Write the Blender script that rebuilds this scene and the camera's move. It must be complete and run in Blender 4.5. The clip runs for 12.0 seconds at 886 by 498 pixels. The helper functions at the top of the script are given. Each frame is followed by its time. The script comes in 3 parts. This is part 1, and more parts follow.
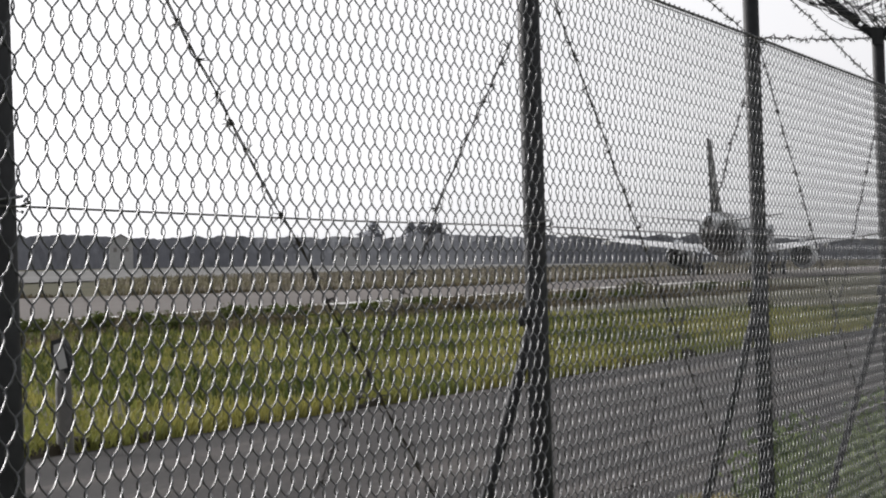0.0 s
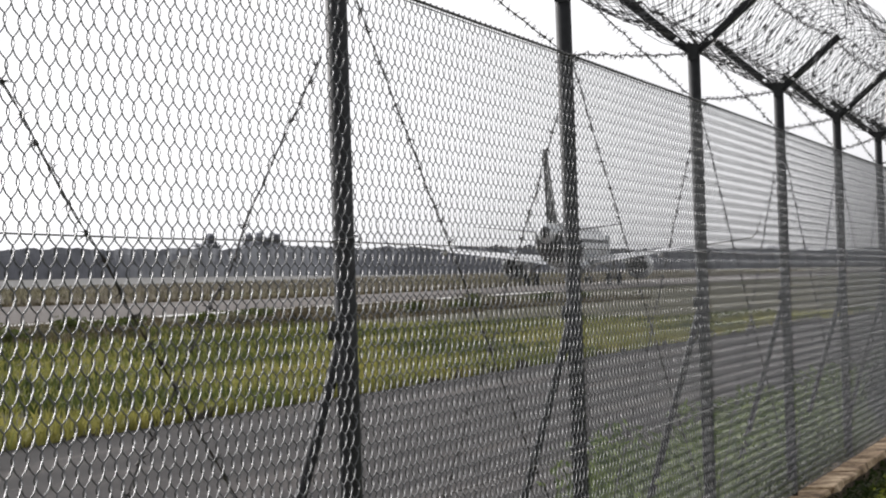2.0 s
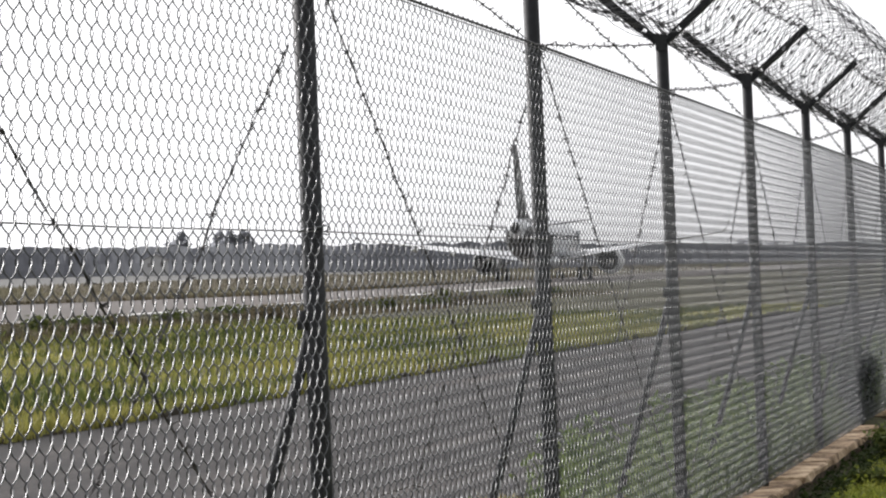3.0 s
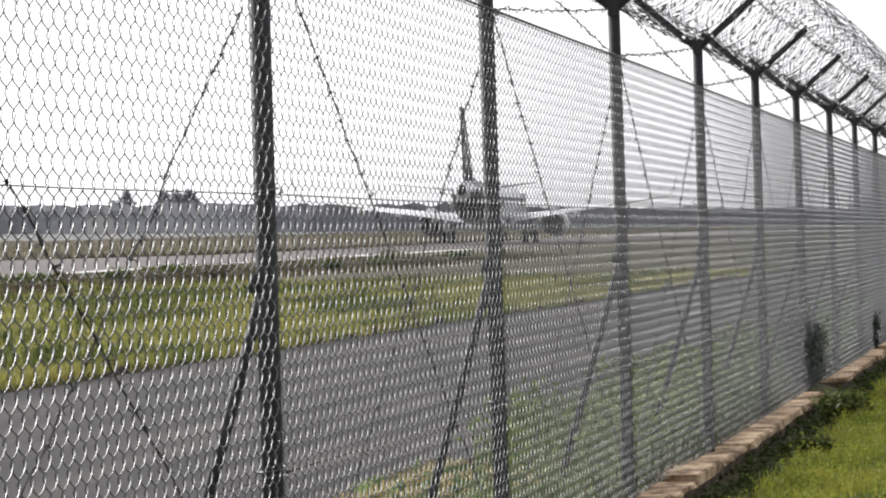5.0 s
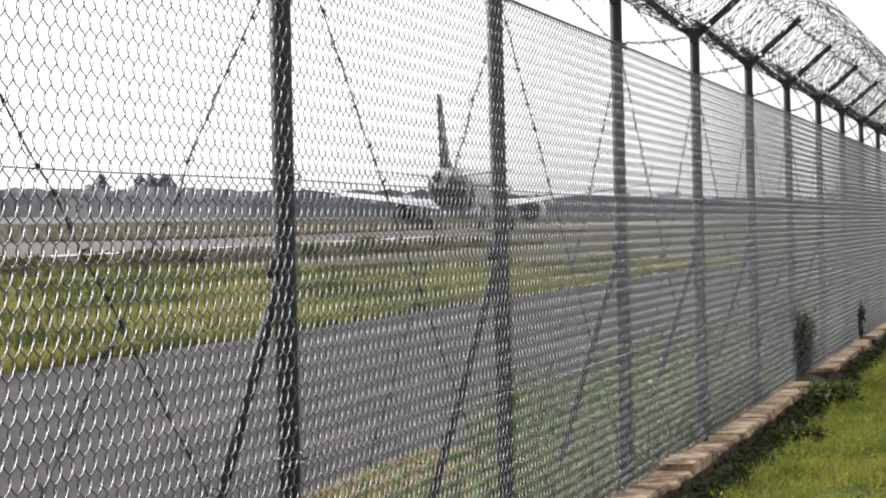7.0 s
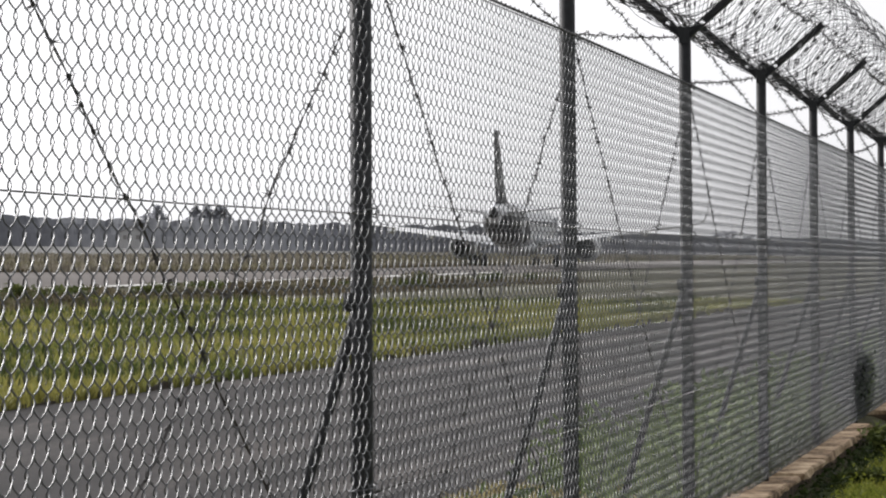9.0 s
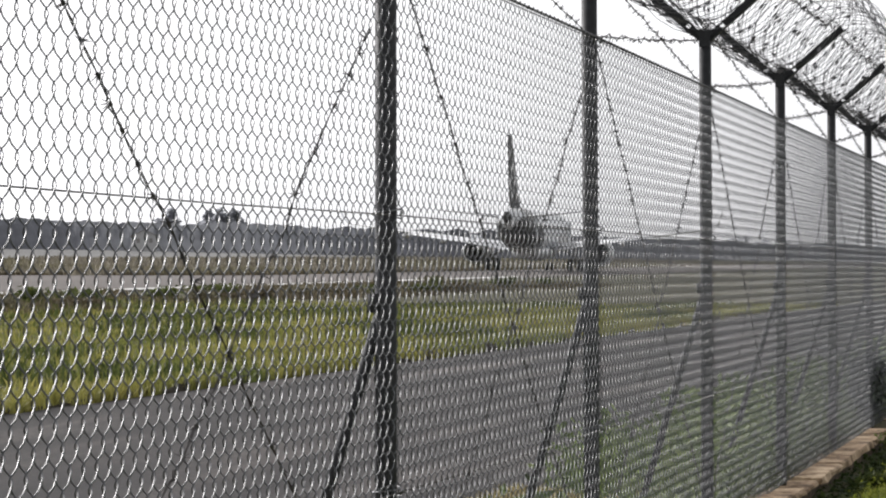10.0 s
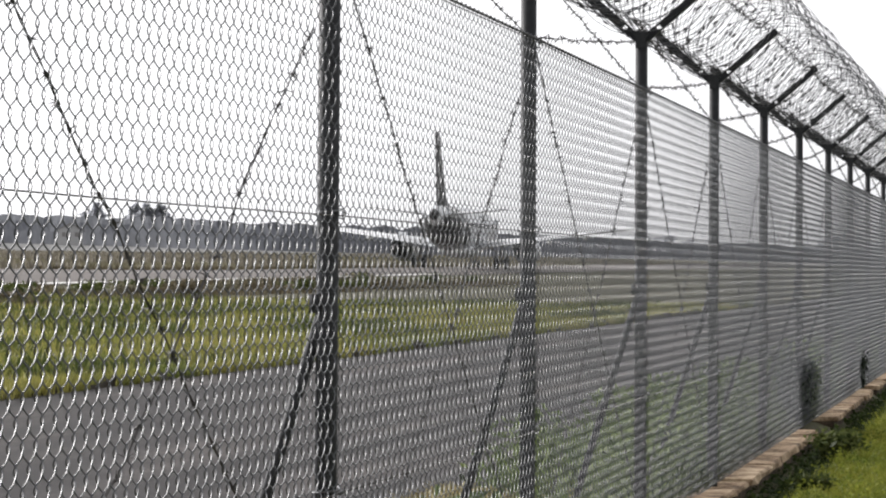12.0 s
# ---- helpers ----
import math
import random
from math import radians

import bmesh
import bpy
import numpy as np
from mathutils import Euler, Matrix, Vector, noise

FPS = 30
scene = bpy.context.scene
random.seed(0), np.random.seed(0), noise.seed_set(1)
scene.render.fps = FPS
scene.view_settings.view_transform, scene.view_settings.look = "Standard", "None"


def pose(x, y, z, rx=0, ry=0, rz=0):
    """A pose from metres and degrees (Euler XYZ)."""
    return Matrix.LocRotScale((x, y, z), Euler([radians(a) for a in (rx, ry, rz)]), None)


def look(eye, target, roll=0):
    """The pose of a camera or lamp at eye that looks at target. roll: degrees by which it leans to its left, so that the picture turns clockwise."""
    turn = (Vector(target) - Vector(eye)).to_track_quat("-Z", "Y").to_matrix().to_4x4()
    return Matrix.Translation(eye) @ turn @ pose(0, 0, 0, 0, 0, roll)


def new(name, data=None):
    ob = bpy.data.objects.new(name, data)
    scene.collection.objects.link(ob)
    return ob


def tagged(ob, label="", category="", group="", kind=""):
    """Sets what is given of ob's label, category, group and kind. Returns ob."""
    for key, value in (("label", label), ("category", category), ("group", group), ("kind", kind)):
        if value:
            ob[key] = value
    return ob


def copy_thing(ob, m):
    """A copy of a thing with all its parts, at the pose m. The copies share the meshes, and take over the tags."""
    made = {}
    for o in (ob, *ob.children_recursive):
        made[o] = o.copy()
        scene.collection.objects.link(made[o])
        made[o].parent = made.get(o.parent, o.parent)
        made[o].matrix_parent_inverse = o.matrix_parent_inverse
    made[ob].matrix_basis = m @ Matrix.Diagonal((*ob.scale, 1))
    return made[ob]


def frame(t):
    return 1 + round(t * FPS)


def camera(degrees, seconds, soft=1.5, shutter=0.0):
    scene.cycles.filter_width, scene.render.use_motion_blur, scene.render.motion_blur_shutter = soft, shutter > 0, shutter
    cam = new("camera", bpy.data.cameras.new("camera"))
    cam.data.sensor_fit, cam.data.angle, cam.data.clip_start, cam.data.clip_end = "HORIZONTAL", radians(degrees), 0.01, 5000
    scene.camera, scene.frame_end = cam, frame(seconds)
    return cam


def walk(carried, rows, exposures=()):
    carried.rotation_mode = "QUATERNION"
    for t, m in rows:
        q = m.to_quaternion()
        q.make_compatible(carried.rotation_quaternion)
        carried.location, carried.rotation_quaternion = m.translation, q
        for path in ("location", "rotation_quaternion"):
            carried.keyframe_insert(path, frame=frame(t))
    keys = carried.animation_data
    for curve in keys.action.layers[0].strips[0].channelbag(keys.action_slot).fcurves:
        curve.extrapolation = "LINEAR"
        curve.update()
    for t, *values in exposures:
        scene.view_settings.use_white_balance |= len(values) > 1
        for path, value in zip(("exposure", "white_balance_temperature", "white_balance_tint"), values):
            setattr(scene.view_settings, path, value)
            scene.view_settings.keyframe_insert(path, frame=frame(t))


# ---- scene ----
cam = camera(16.0, 12.0, soft=2.1)
PATH = [
    (0, (2.017, -8.034, 1.2378), (1.475, -6.109, 1.2612), -1.9),
    (0.5, (2.077, -8.119, 1.2362), (1.574, -6.183, 1.2616), -2.2),
    (1, (2.102, -8.143, 1.2408), (1.622, -6.202, 1.2670), -2.2),
    (1.5, (2.121, -8.182, 1.2414), (1.662, -6.236, 1.2699), -2.2),
    (2, (2.128, -8.161, 1.2449), (1.686, -6.211, 1.2717), -2.1),
    (2.5, (2.137, -8.177, 1.2350), (1.708, -6.224, 1.2630), -2.3),
    (3, (2.132, -8.156, 1.2235), (1.708, -6.202, 1.2474), -2.5),
    (3.5, (2.12, -8.15, 1.2330), (1.719, -6.19, 1.2478), -2.2),
    (5.5, (2.104, -8.146, 1.2319), (1.715, -6.184, 1.2283), -1.7),
    (6, (2.033, -8.134, 1.2322), (1.644, -6.173, 1.2275), -1.2),
    (6.5, (1.999, -8.125, 1.2343), (1.625, -6.16, 1.2220), -1.4),
    (8.5, (1.961, -8.21, 1.2390), (1.562, -6.25, 1.2456), -0.9),
    (9, (1.943, -8.204, 1.2375), (1.534, -6.246, 1.2500), -0.5),
    (9.5, (1.935, -8.221, 1.2404), (1.519, -6.264, 1.2549), -0.5),
    (10, (1.912, -8.206, 1.2289), (1.495, -6.25, 1.2443), -0.3),
    (10.5, (1.906, -8.23, 1.2353), (1.492, -6.273, 1.2505), -0.4),
    (11, (1.886, -8.212, 1.2332), (1.481, -6.253, 1.2500), 0.2),
    (11.5, (1.89, -8.242, 1.2335), (1.491, -6.282, 1.2514), 0.2),
    (12, (1.869, -8.207, 1.2406), (1.498, -6.242, 1.2539), 0.2),
]
walk(cam, [(t, look(eye, target, roll)) for t, eye, target, roll in PATH],
     exposures=[(0, -0.28, 6400, 12), (0.5, -0.32, 6400, 12), (1, -0.33, 6400, 12), (1.5, -0.24, 6400, 12), (2.5, 0.08, 6400, 12), (3.5, 0.2, 6400, 12), (5.5, 0.46, 6400, 12), (6.7, 0.48, 6400, 12), (8.5, -0.12, 6400, 12), (9, -0.08, 6400, 12), (9.5, 0.0, 6400, 12), (10.5, 0.1, 6400, 12), (11.5, 0.22, 6400, 12), (12, 0.2, 6400, 12)])

# ---------------------------------------------------------------- world, sun
SUN_TO = Vector((-0.80, 0.42, 0.52)).normalized()
world = bpy.data.worlds.new("sky")
scene.world = world
world.use_nodes = True
wn = world.node_tree
sky = wn.nodes.new("ShaderNodeTexSky")
sky.sky_type = 'NISHITA'
sky.sun_disc = False
sky.sun_elevation = math.asin(SUN_TO.z)
sky.sun_rotation = math.atan2(SUN_TO.x, SUN_TO.y)
sky.air_density = 1.2
sky.dust_density = 1.5
sky.ozone_density = 1.0
wn.nodes["Background"].inputs["Strength"].default_value = 0.18
haze = wn.nodes.new("ShaderNodeHueSaturation")
haze.inputs["Saturation"].default_value = 0.0
wn.links.new(sky.outputs["Color"], haze.inputs["Color"])
wn.links.new(haze.outputs["Color"], wn.nodes["Background"].inputs["Color"])

sun = new("sun", bpy.data.lights.new("sun", 'SUN'))
sun.data.energy = 3.3
sun.data.angle = radians(0.6)
sun.data.color = (1.0, 0.965, 0.92)
sun.matrix_world = look((0, 0, 50), Vector((0, 0, 50)) - SUN_TO)


# ---------------------------------------------------------------- materials
def shader(name):
    m = bpy.data.materials.new(name)
    m.use_nodes = True
    return m, m.node_tree, m.node_tree.nodes["Principled BSDF"]


def plain(name, colour, rough=0.5, metal=0.0, grain=20.0, vary=0.25, bump=0.0, spots=3.0, coat=0.0):
    """A surface of one colour with grain and larger stains."""
    m, nt, b = shader(name)
    co = nt.nodes.new("ShaderNodeTexCoord")
    fine, wide = nt.nodes.new("ShaderNodeTexNoise"), nt.nodes.new("ShaderNodeTexNoise")
    fine.inputs["Scale"].default_value, fine.inputs["Detail"].default_value = grain, 6
    wide.inputs["Scale"].default_value, wide.inputs["Detail"].default_value = spots, 4
    both = nt.nodes.new("ShaderNodeMath")
    both.operation = 'ADD'
    for n in (fine, wide):
        nt.links.new(co.outputs["Object"], n.inputs["Vector"])
    nt.links.new(fine.outputs["Fac"], both.inputs[0])
    nt.links.new(wide.outputs["Fac"], both.inputs[1])
    ramp = nt.nodes.new("ShaderNodeMapRange")
    ramp.inputs["From Min"].default_value, ramp.inputs["From Max"].default_value = 0.6, 1.4
    ramp.inputs["To Min"].default_value, ramp.inputs["To Max"].default_value = 1 - vary, 1 + vary
    nt.links.new(both.outputs[0], ramp.inputs["Value"])
    mul = nt.nodes.new("ShaderNodeVectorMath")
    mul.operation = 'SCALE'
    mul.inputs[0].default_value = colour
    nt.links.new(ramp.outputs[0], mul.inputs["Scale"])
    nt.links.new(mul.outputs[0], b.inputs["Base Color"])
    b.inputs["Roughness"].default_value = rough
    b.inputs["Metallic"].default_value = metal
    b.inputs["Coat Weight"].default_value = coat
    if bump:
        bp = nt.nodes.new("ShaderNodeBump")
        bp.inputs["Strength"].default_value = bump
        bp.inputs["Distance"].default_value = 0.01
        nt.links.new(fine.outputs["Fac"], bp.inputs["Height"])
        nt.links.new(bp.outputs[0], b.inputs["Normal"])
    return m


def two_tone(name, stops, scale=1.0, rough=0.9, detail=8, bump=0.3, stretch=(1, 1, 1), dist=0.03, fine=30.0):
    """A ground surface whose colour runs through stops with noise at two scales."""
    m, nt, b = shader(name)
    co, mp = nt.nodes.new("ShaderNodeTexCoord"), nt.nodes.new("ShaderNodeMapping")
    mp.inputs["Scale"].default_value = stretch
    a, f = nt.nodes.new("ShaderNodeTexNoise"), nt.nodes.new("ShaderNodeTexNoise")
    a.inputs["Scale"].default_value, a.inputs["Detail"].default_value = scale, detail
    f.inputs["Scale"].default_value, f.inputs["Detail"].default_value = fine, 4
    nt.links.new(co.outputs["Object"], mp.inputs["Vector"])
    nt.links.new(mp.outputs[0], a.inputs["Vector"])
    nt.links.new(co.outputs["Object"], f.inputs["Vector"])
    mix = nt.nodes.new("ShaderNodeMix")
    mix.inputs["Factor"].default_value = 0.35
    nt.links.new(a.outputs["Fac"], mix.inputs["A"])
    nt.links.new(f.outputs["Fac"], mix.inputs["B"])
    r = nt.nodes.new("ShaderNodeValToRGB")
    els = r.color_ramp.elements
    while len(els) < len(stops):
        els.new(0.5)
    for e, (p, c) in zip(els, stops):
        e.position, e.color = p, (*c, 1)
    nt.links.new(mix.outputs["Result"], r.inputs["Fac"])
    nt.links.new(r.outputs["Color"], b.inputs["Base Color"])
    b.inputs["Roughness"].default_value = rough
    b.inputs["Specular IOR Level"].default_value = 0.2
    bp = nt.nodes.new("ShaderNodeBump")
    bp.inputs["Strength"].default_value, bp.inputs["Distance"].default_value = bump, dist
    nt.links.new(mix.outputs["Result"], bp.inputs["Height"])
    nt.links.new(bp.outputs[0], b.inputs["Normal"])
    return m


def leafy(name, dark, light, through_light=0.35, rough=0.55, patch=0.0):
    """Leaves and blades: colour differs from piece to piece, and some light comes through."""
    m, nt, b = shader(name)
    geo, r = nt.nodes.new("ShaderNodeNewGeometry"), nt.nodes.new("ShaderNodeValToRGB")
    r.color_ramp.elements[0].color, r.color_ramp.elements[1].color = (*dark, 1), (*light, 1)
    if patch:
        # broad patches of one tone, with less change from blade to blade
        co, wide = nt.nodes.new("ShaderNodeTexCoord"), nt.nodes.new("ShaderNodeTexNoise")
        wide.inputs["Scale"].default_value, wide.inputs["Detail"].default_value = patch, 3
        nt.links.new(co.outputs["Object"], wide.inputs["Vector"])
        span = nt.nodes.new("ShaderNodeMapRange")
        span.inputs["From Min"].default_value, span.inputs["From Max"].default_value = 0.36, 0.64
        nt.links.new(wide.outputs["Fac"], span.inputs["Value"])
        mx = nt.nodes.new("ShaderNodeMix")
        mx.inputs["Factor"].default_value = 0.28
        nt.links.new(span.outputs[0], mx.inputs["A"])
        nt.links.new(geo.outputs["Random Per Island"], mx.inputs["B"])
        nt.links.new(mx.outputs["Result"], r.inputs["Fac"])
    else:
        nt.links.new(geo.outputs["Random Per Island"], r.inputs["Fac"])
    nt.links.new(r.outputs["Color"], b.inputs["Base Color"])
    b.inputs["Roughness"].default_value = rough
    b.inputs["Specular IOR Level"].default_value = 0.1
    tr, mix = nt.nodes.new("ShaderNodeBsdfTranslucent"), nt.nodes.new("ShaderNodeMixShader")
    nt.links.new(r.outputs["Color"], tr.inputs["Color"])
    mix.inputs["Fac"].default_value = through_light
    nt.links.new(b.outputs[0], mix.inputs[1])
    nt.links.new(tr.outputs[0], mix.inputs[2])
    nt.links.new(mix.outputs[0], nt.nodes["Material Output"].inputs["Surface"])
    return m


M_POST = plain("painted_steel_dark", (0.028, 0.029, 0.032), 0.6, 0.0, 40, 0.35, 0.1)
M_POST.node_tree.nodes["Principled BSDF"].inputs["Specular IOR Level"].default_value = 0.25
M_WIRE = plain("weathered_fence_wire", (0.062, 0.067, 0.076), 0.37, 0.2, 60, 0.3)
M_WIRE.node_tree.nodes["Principled BSDF"].inputs["Specular IOR Level"].default_value = 1.0
M_TIE = plain("bright_tie_wire", (0.2, 0.205, 0.215), 0.4, 0.8, 60, 0.2)
M_BARB = plain("weathered_barbed_wire", (0.075, 0.07, 0.068), 0.55, 0.6, 60, 0.4)
M_RAZOR = plain("razor_wire_steel", (0.11, 0.11, 0.115), 0.45, 0.8, 50, 0.35)
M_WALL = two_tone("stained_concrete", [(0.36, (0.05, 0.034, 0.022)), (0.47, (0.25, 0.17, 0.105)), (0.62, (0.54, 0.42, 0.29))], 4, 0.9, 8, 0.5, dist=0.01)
# Wall body concrete: shade on its face is put into the colour.
M_PLINTH = two_tone("shaded_concrete", [(0.34, (0.018, 0.014, 0.010)), (0.5, (0.055, 0.040, 0.028)), (0.68, (0.15, 0.11, 0.075))], 6, 0.9, 8, 0.5, dist=0.01)
M_ROAD = two_tone("worn_asphalt", [(0.34, (0.014, 0.0125, 0.0125)), (0.44, (0.025, 0.0225, 0.0225)), (0.53, (0.034, 0.0305, 0.030)), (0.63, (0.082, 0.072, 0.067))], 1.3, 0.9, 12, 0.3, (1, 0.10, 1), 0.012, 22)
M_TAXI = two_tone("pale_taxiway_concrete", [(0.3, (0.11, 0.098, 0.09)), (0.5, (0.145, 0.13, 0.12)), (0.7, (0.19, 0.172, 0.16))], 0.12, 0.85, 8, 0.1, (1, 0.2, 1), 0.01, 8)
M_RUNWAY = two_tone("pale_runway_concrete", [(0.3, (0.125, 0.124, 0.12)), (0.5, (0.165, 0.164, 0.158)), (0.7, (0.21, 0.208, 0.20))], 0.06, 0.85, 8, 0.1, (1, 0.2, 1), 0.01, 4)
M_LINE = plain("worn_white_paint", (0.75, 0.74, 0.71), 0.7, 0, 8, 0.3)
M_GROUND = two_tone("rough_meadow", [(0.3, (0.035, 0.034, 0.016)), (0.5, (0.065, 0.062, 0.030)), (0.7, (0.105, 0.092, 0.048))], 0.35, 0.95, 10, 0.6, (1, 0.5, 1), 0.1, 9)
M_LAWN = two_tone("lawn_soil", [(0.32, (0.016, 0.024, 0.006)), (0.5, (0.055, 0.075, 0.016)), (0.68, (0.12, 0.14, 0.03))], 2.5, 0.95, 8, 0.6, dist=0.03)
M_BLADE = leafy("grass_blades", (0.10, 0.14, 0.02), (0.38, 0.37, 0.07), patch=1.2)
M_VERGE = leafy("verge_leaves", (0.055, 0.085, 0.03), (0.21, 0.265, 0.10), 0.4)
M_CLOVER = leafy("clover_leaves", (0.06, 0.095, 0.014), (0.32, 0.35, 0.055), 0.4, patch=2.5)
M_CLUMP = leafy("meadow_weed_leaves", (0.045, 0.065, 0.02), (0.13, 0.15, 0.045), 0.3)
M_MEADOW = leafy("meadow_blades", (0.115, 0.15, 0.04), (0.36, 0.325, 0.095), patch=0.3)
M_STRAW = leafy("straw_litter", (0.26, 0.21, 0.09), (0.50, 0.44, 0.21), 0.2)
# Soil tone kept dark in place of the grass shadow by the road.
M_SOIL = two_tone("shade_dark_soil", [(0.3, (0.016, 0.013, 0.009)), (0.55, (0.035, 0.028, 0.018)), (0.75, (0.07, 0.055, 0.035))], 3, 0.95, 8, 0.6)
M_DRY = leafy("dry_stalks", (0.07, 0.06, 0.038), (0.18, 0.15, 0.095), 0.25)
M_OLIVE = leafy("olive_blades", (0.13, 0.12, 0.08), (0.24, 0.22, 0.15), 0.35)
M_FARDRY = leafy("bleached_stalks", (0.15, 0.135, 0.105), (0.27, 0.245, 0.195), 0.35)
# Dark leaf tone that stands in for the wall's shadow.
M_SHADED = leafy("shade_dark_leaves", (0.018, 0.03, 0.010), (0.06, 0.085, 0.025), 0.25)
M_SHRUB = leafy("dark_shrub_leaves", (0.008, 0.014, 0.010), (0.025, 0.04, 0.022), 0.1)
M_FLOWER = leafy("yellow_flowers", (0.45, 0.30, 0.02), (0.75, 0.62, 0.06), 0.3)
# Leaves coloured pale grey-blue to stand in for distance haze.
M_TREE = leafy("haze_pale_leaves", (0.33, 0.34, 0.37), (0.38, 0.39, 0.42), 0.75, 0.7)
# Far woodland glows faintly: distance haze is put into its emission.
M_RIDGE = plain("haze_glow_woodland", (0.06, 0.065, 0.07), 1.0, 0, 0.45, 0.34, spots=0.09)
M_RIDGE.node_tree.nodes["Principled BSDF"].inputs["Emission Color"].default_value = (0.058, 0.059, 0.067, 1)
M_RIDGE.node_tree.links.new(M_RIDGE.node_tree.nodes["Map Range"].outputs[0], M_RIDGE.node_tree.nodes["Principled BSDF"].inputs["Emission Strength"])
M_BARK = plain("bark", (0.07, 0.055, 0.04), 0.9, 0, 8, 0.4, 0.5)
M_WHITE = plain("white_aircraft_paint", (0.66, 0.68, 0.71), 0.35, 0, 2, 0.06, coat=0.15)
M_BLACK = plain("black_aircraft_paint", (0.010, 0.010, 0.012), 0.55, 0, 2, 0.2)
M_STRIPE = plain("silver_tail_paint", (0.42, 0.43, 0.43), 0.35, 0, 2, 0.1)
M_WING = plain("grey_wing_paint", (0.74, 0.75, 0.76), 0.25, 0.0, 2, 0.06, coat=0.6)
M_METAL = plain("bare_engine_metal", (0.35, 0.33, 0.31), 0.35, 0.9, 6, 0.2)
M_DARKMETAL = plain("sooty_exhaust", (0.03, 0.028, 0.027), 0.5, 0.6, 8, 0.3)
M_TYRE = plain("tyre_rubber", (0.012, 0.012, 0.012), 0.8, 0, 20, 0.2)
M_GLASS = plain("dark_cabin_glass", (0.015, 0.017, 0.02), 0.1)
M_MARKER = plain("grey_marker_paint", (0.11, 0.105, 0.10), 0.6, 0, 20, 0.25)
M_ROOF = plain("weathered_roof_sheet", (0.22, 0.21, 0.205), 0.7, 0, 2, 0.15)
M_FAR = plain("pale_render_wall", (0.42, 0.42, 0.42), 0.8, 0, 2, 0.12)


# ---------------------------------------------------------------- mesh helpers
class Soup:
    """Collects vertices and faces of one mesh."""

    def __init__(self):
        self.v, self.f, self.mat, self.n = [], [], [], 0

    def add(self, verts, faces, mat=0):
        self.v.append(np.asarray(verts, float).reshape(-1, 3))
        self.f.extend([tuple(int(i) + self.n for i in f) for f in faces])
        self.mat.extend([mat] * len(faces))
        self.n += len(self.v[-1])

    def tube(self, pts, radius, sides=4, caps=True, mat=0):
        """A tube along a line of points; radius may be a number or one for each point."""
        p = np.asarray(pts, float)
        k = len(p)
        rad = np.broadcast_to(np.asarray(radius, float), (k,))
        t = np.gradient(p, axis=0)
        t /= np.linalg.norm(t, axis=1)[:, None] + 1e-12
        ref = np.array((1.0, 0, 0)) if abs(t[:, 0]).mean() < 0.7 else np.array((0, 0, 1.0))
        a = np.cross(t, ref)
        a /= np.linalg.norm(a, axis=1)[:, None] + 1e-12
        b = np.cross(t, a)
        ang = np.arange(sides) * 2 * np.pi / sides + np.pi / 4
        ring = np.cos(ang)[None, :, None] * a[:, None] + np.sin(ang)[None, :, None] * b[:, None]
        verts = (p[:, None] + ring * rad[:, None, None]).reshape(-1, 3)
        i = np.arange(k - 1)[:, None] * sides
        j = np.arange(sides)[None]
        jn = (j + 1) % sides
        quads = np.stack([i + j, i + jn, i + sides + jn, i + sides + j], -1).reshape(-1, 4)
        faces = [tuple(q) for q in quads.tolist()]
        if caps and sides > 2:
            faces += [tuple(range(sides))[::-1], tuple(range((k - 1) * sides, k * sides))]
        self.add(verts, faces, mat)

    def box(self, centre, size, m=None, mat=0):
        c = np.array([(x, y, z) for x in (-.5, .5) for y in (-.5, .5) for z in (-.5, .5)]) * size
        if m is not None:
            c = np.array([tuple(m @ Vector(q)) for q in c])
        self.add(c + np.asarray(centre), [(0, 1, 3, 2), (4, 6, 7, 5), (0, 4, 5, 1), (2, 3, 7, 6), (0, 2, 6, 4), (1, 5, 7, 3)], mat)

    def loft(self, rings, closed=True, caps=True, mat=0, mats=None):
        """Skin over rings of equal length."""
        r = np.asarray(rings, float)
        k, s = r.shape[:2]
        faces, ids = [], []
        for i in range(k - 1):
            for j in range(s if closed else s - 1):
                jn = (j + 1) % s
                faces.append((i * s + j, i * s + jn, (i + 1) * s + jn, (i + 1) * s + j))
                ids.append(mats(r[i:i + 2, [j, jn]].reshape(-1, 3).mean(0)) if mats else mat)
        if caps:
            faces += [tuple(range(s))[::-1], tuple(range((k - 1) * s, k * s))]
            ids += [ids[0], ids[-1]]
        n0 = len(self.mat)
        self.add(r.reshape(-1, 3), faces, mat)
        self.mat[n0:] = ids

    def mesh(self, name, smooth=False):
        me = bpy.data.meshes.new(name)
        me.from_pydata(np.concatenate(self.v).tolist(), [], self.f)
        if any(self.mat):
            me.polygons.foreach_set("material_index", self.mat)
        if smooth:
            me.polygons.foreach_set("use_smooth", [True] * len(self.f))
        me.update()
        return me


def thing(name, label, category, m=None, group="", kind=""):
    e = tagged(new(name), label, category, group, kind)
    if m is not None:
        e.matrix_world = m
    return e


def part(name, geo, material, parent=None, label="", smooth=False, m=None):
    """One mesh object, from a Soup or from a mesh that is shared, under a thing or a part."""
    me = geo.mesh(name, smooth) if isinstance(geo, Soup) else geo
    if not me.materials:
        for mm in (material if isinstance(material, (list, tuple)) else [material]):
            me.materials.append(mm)
    ob = new(name, me)
    if parent is not None:
        ob.parent = parent
    if m is not None:
        ob.matrix_local = m
    if label:
        ob["label"] = label
    return ob


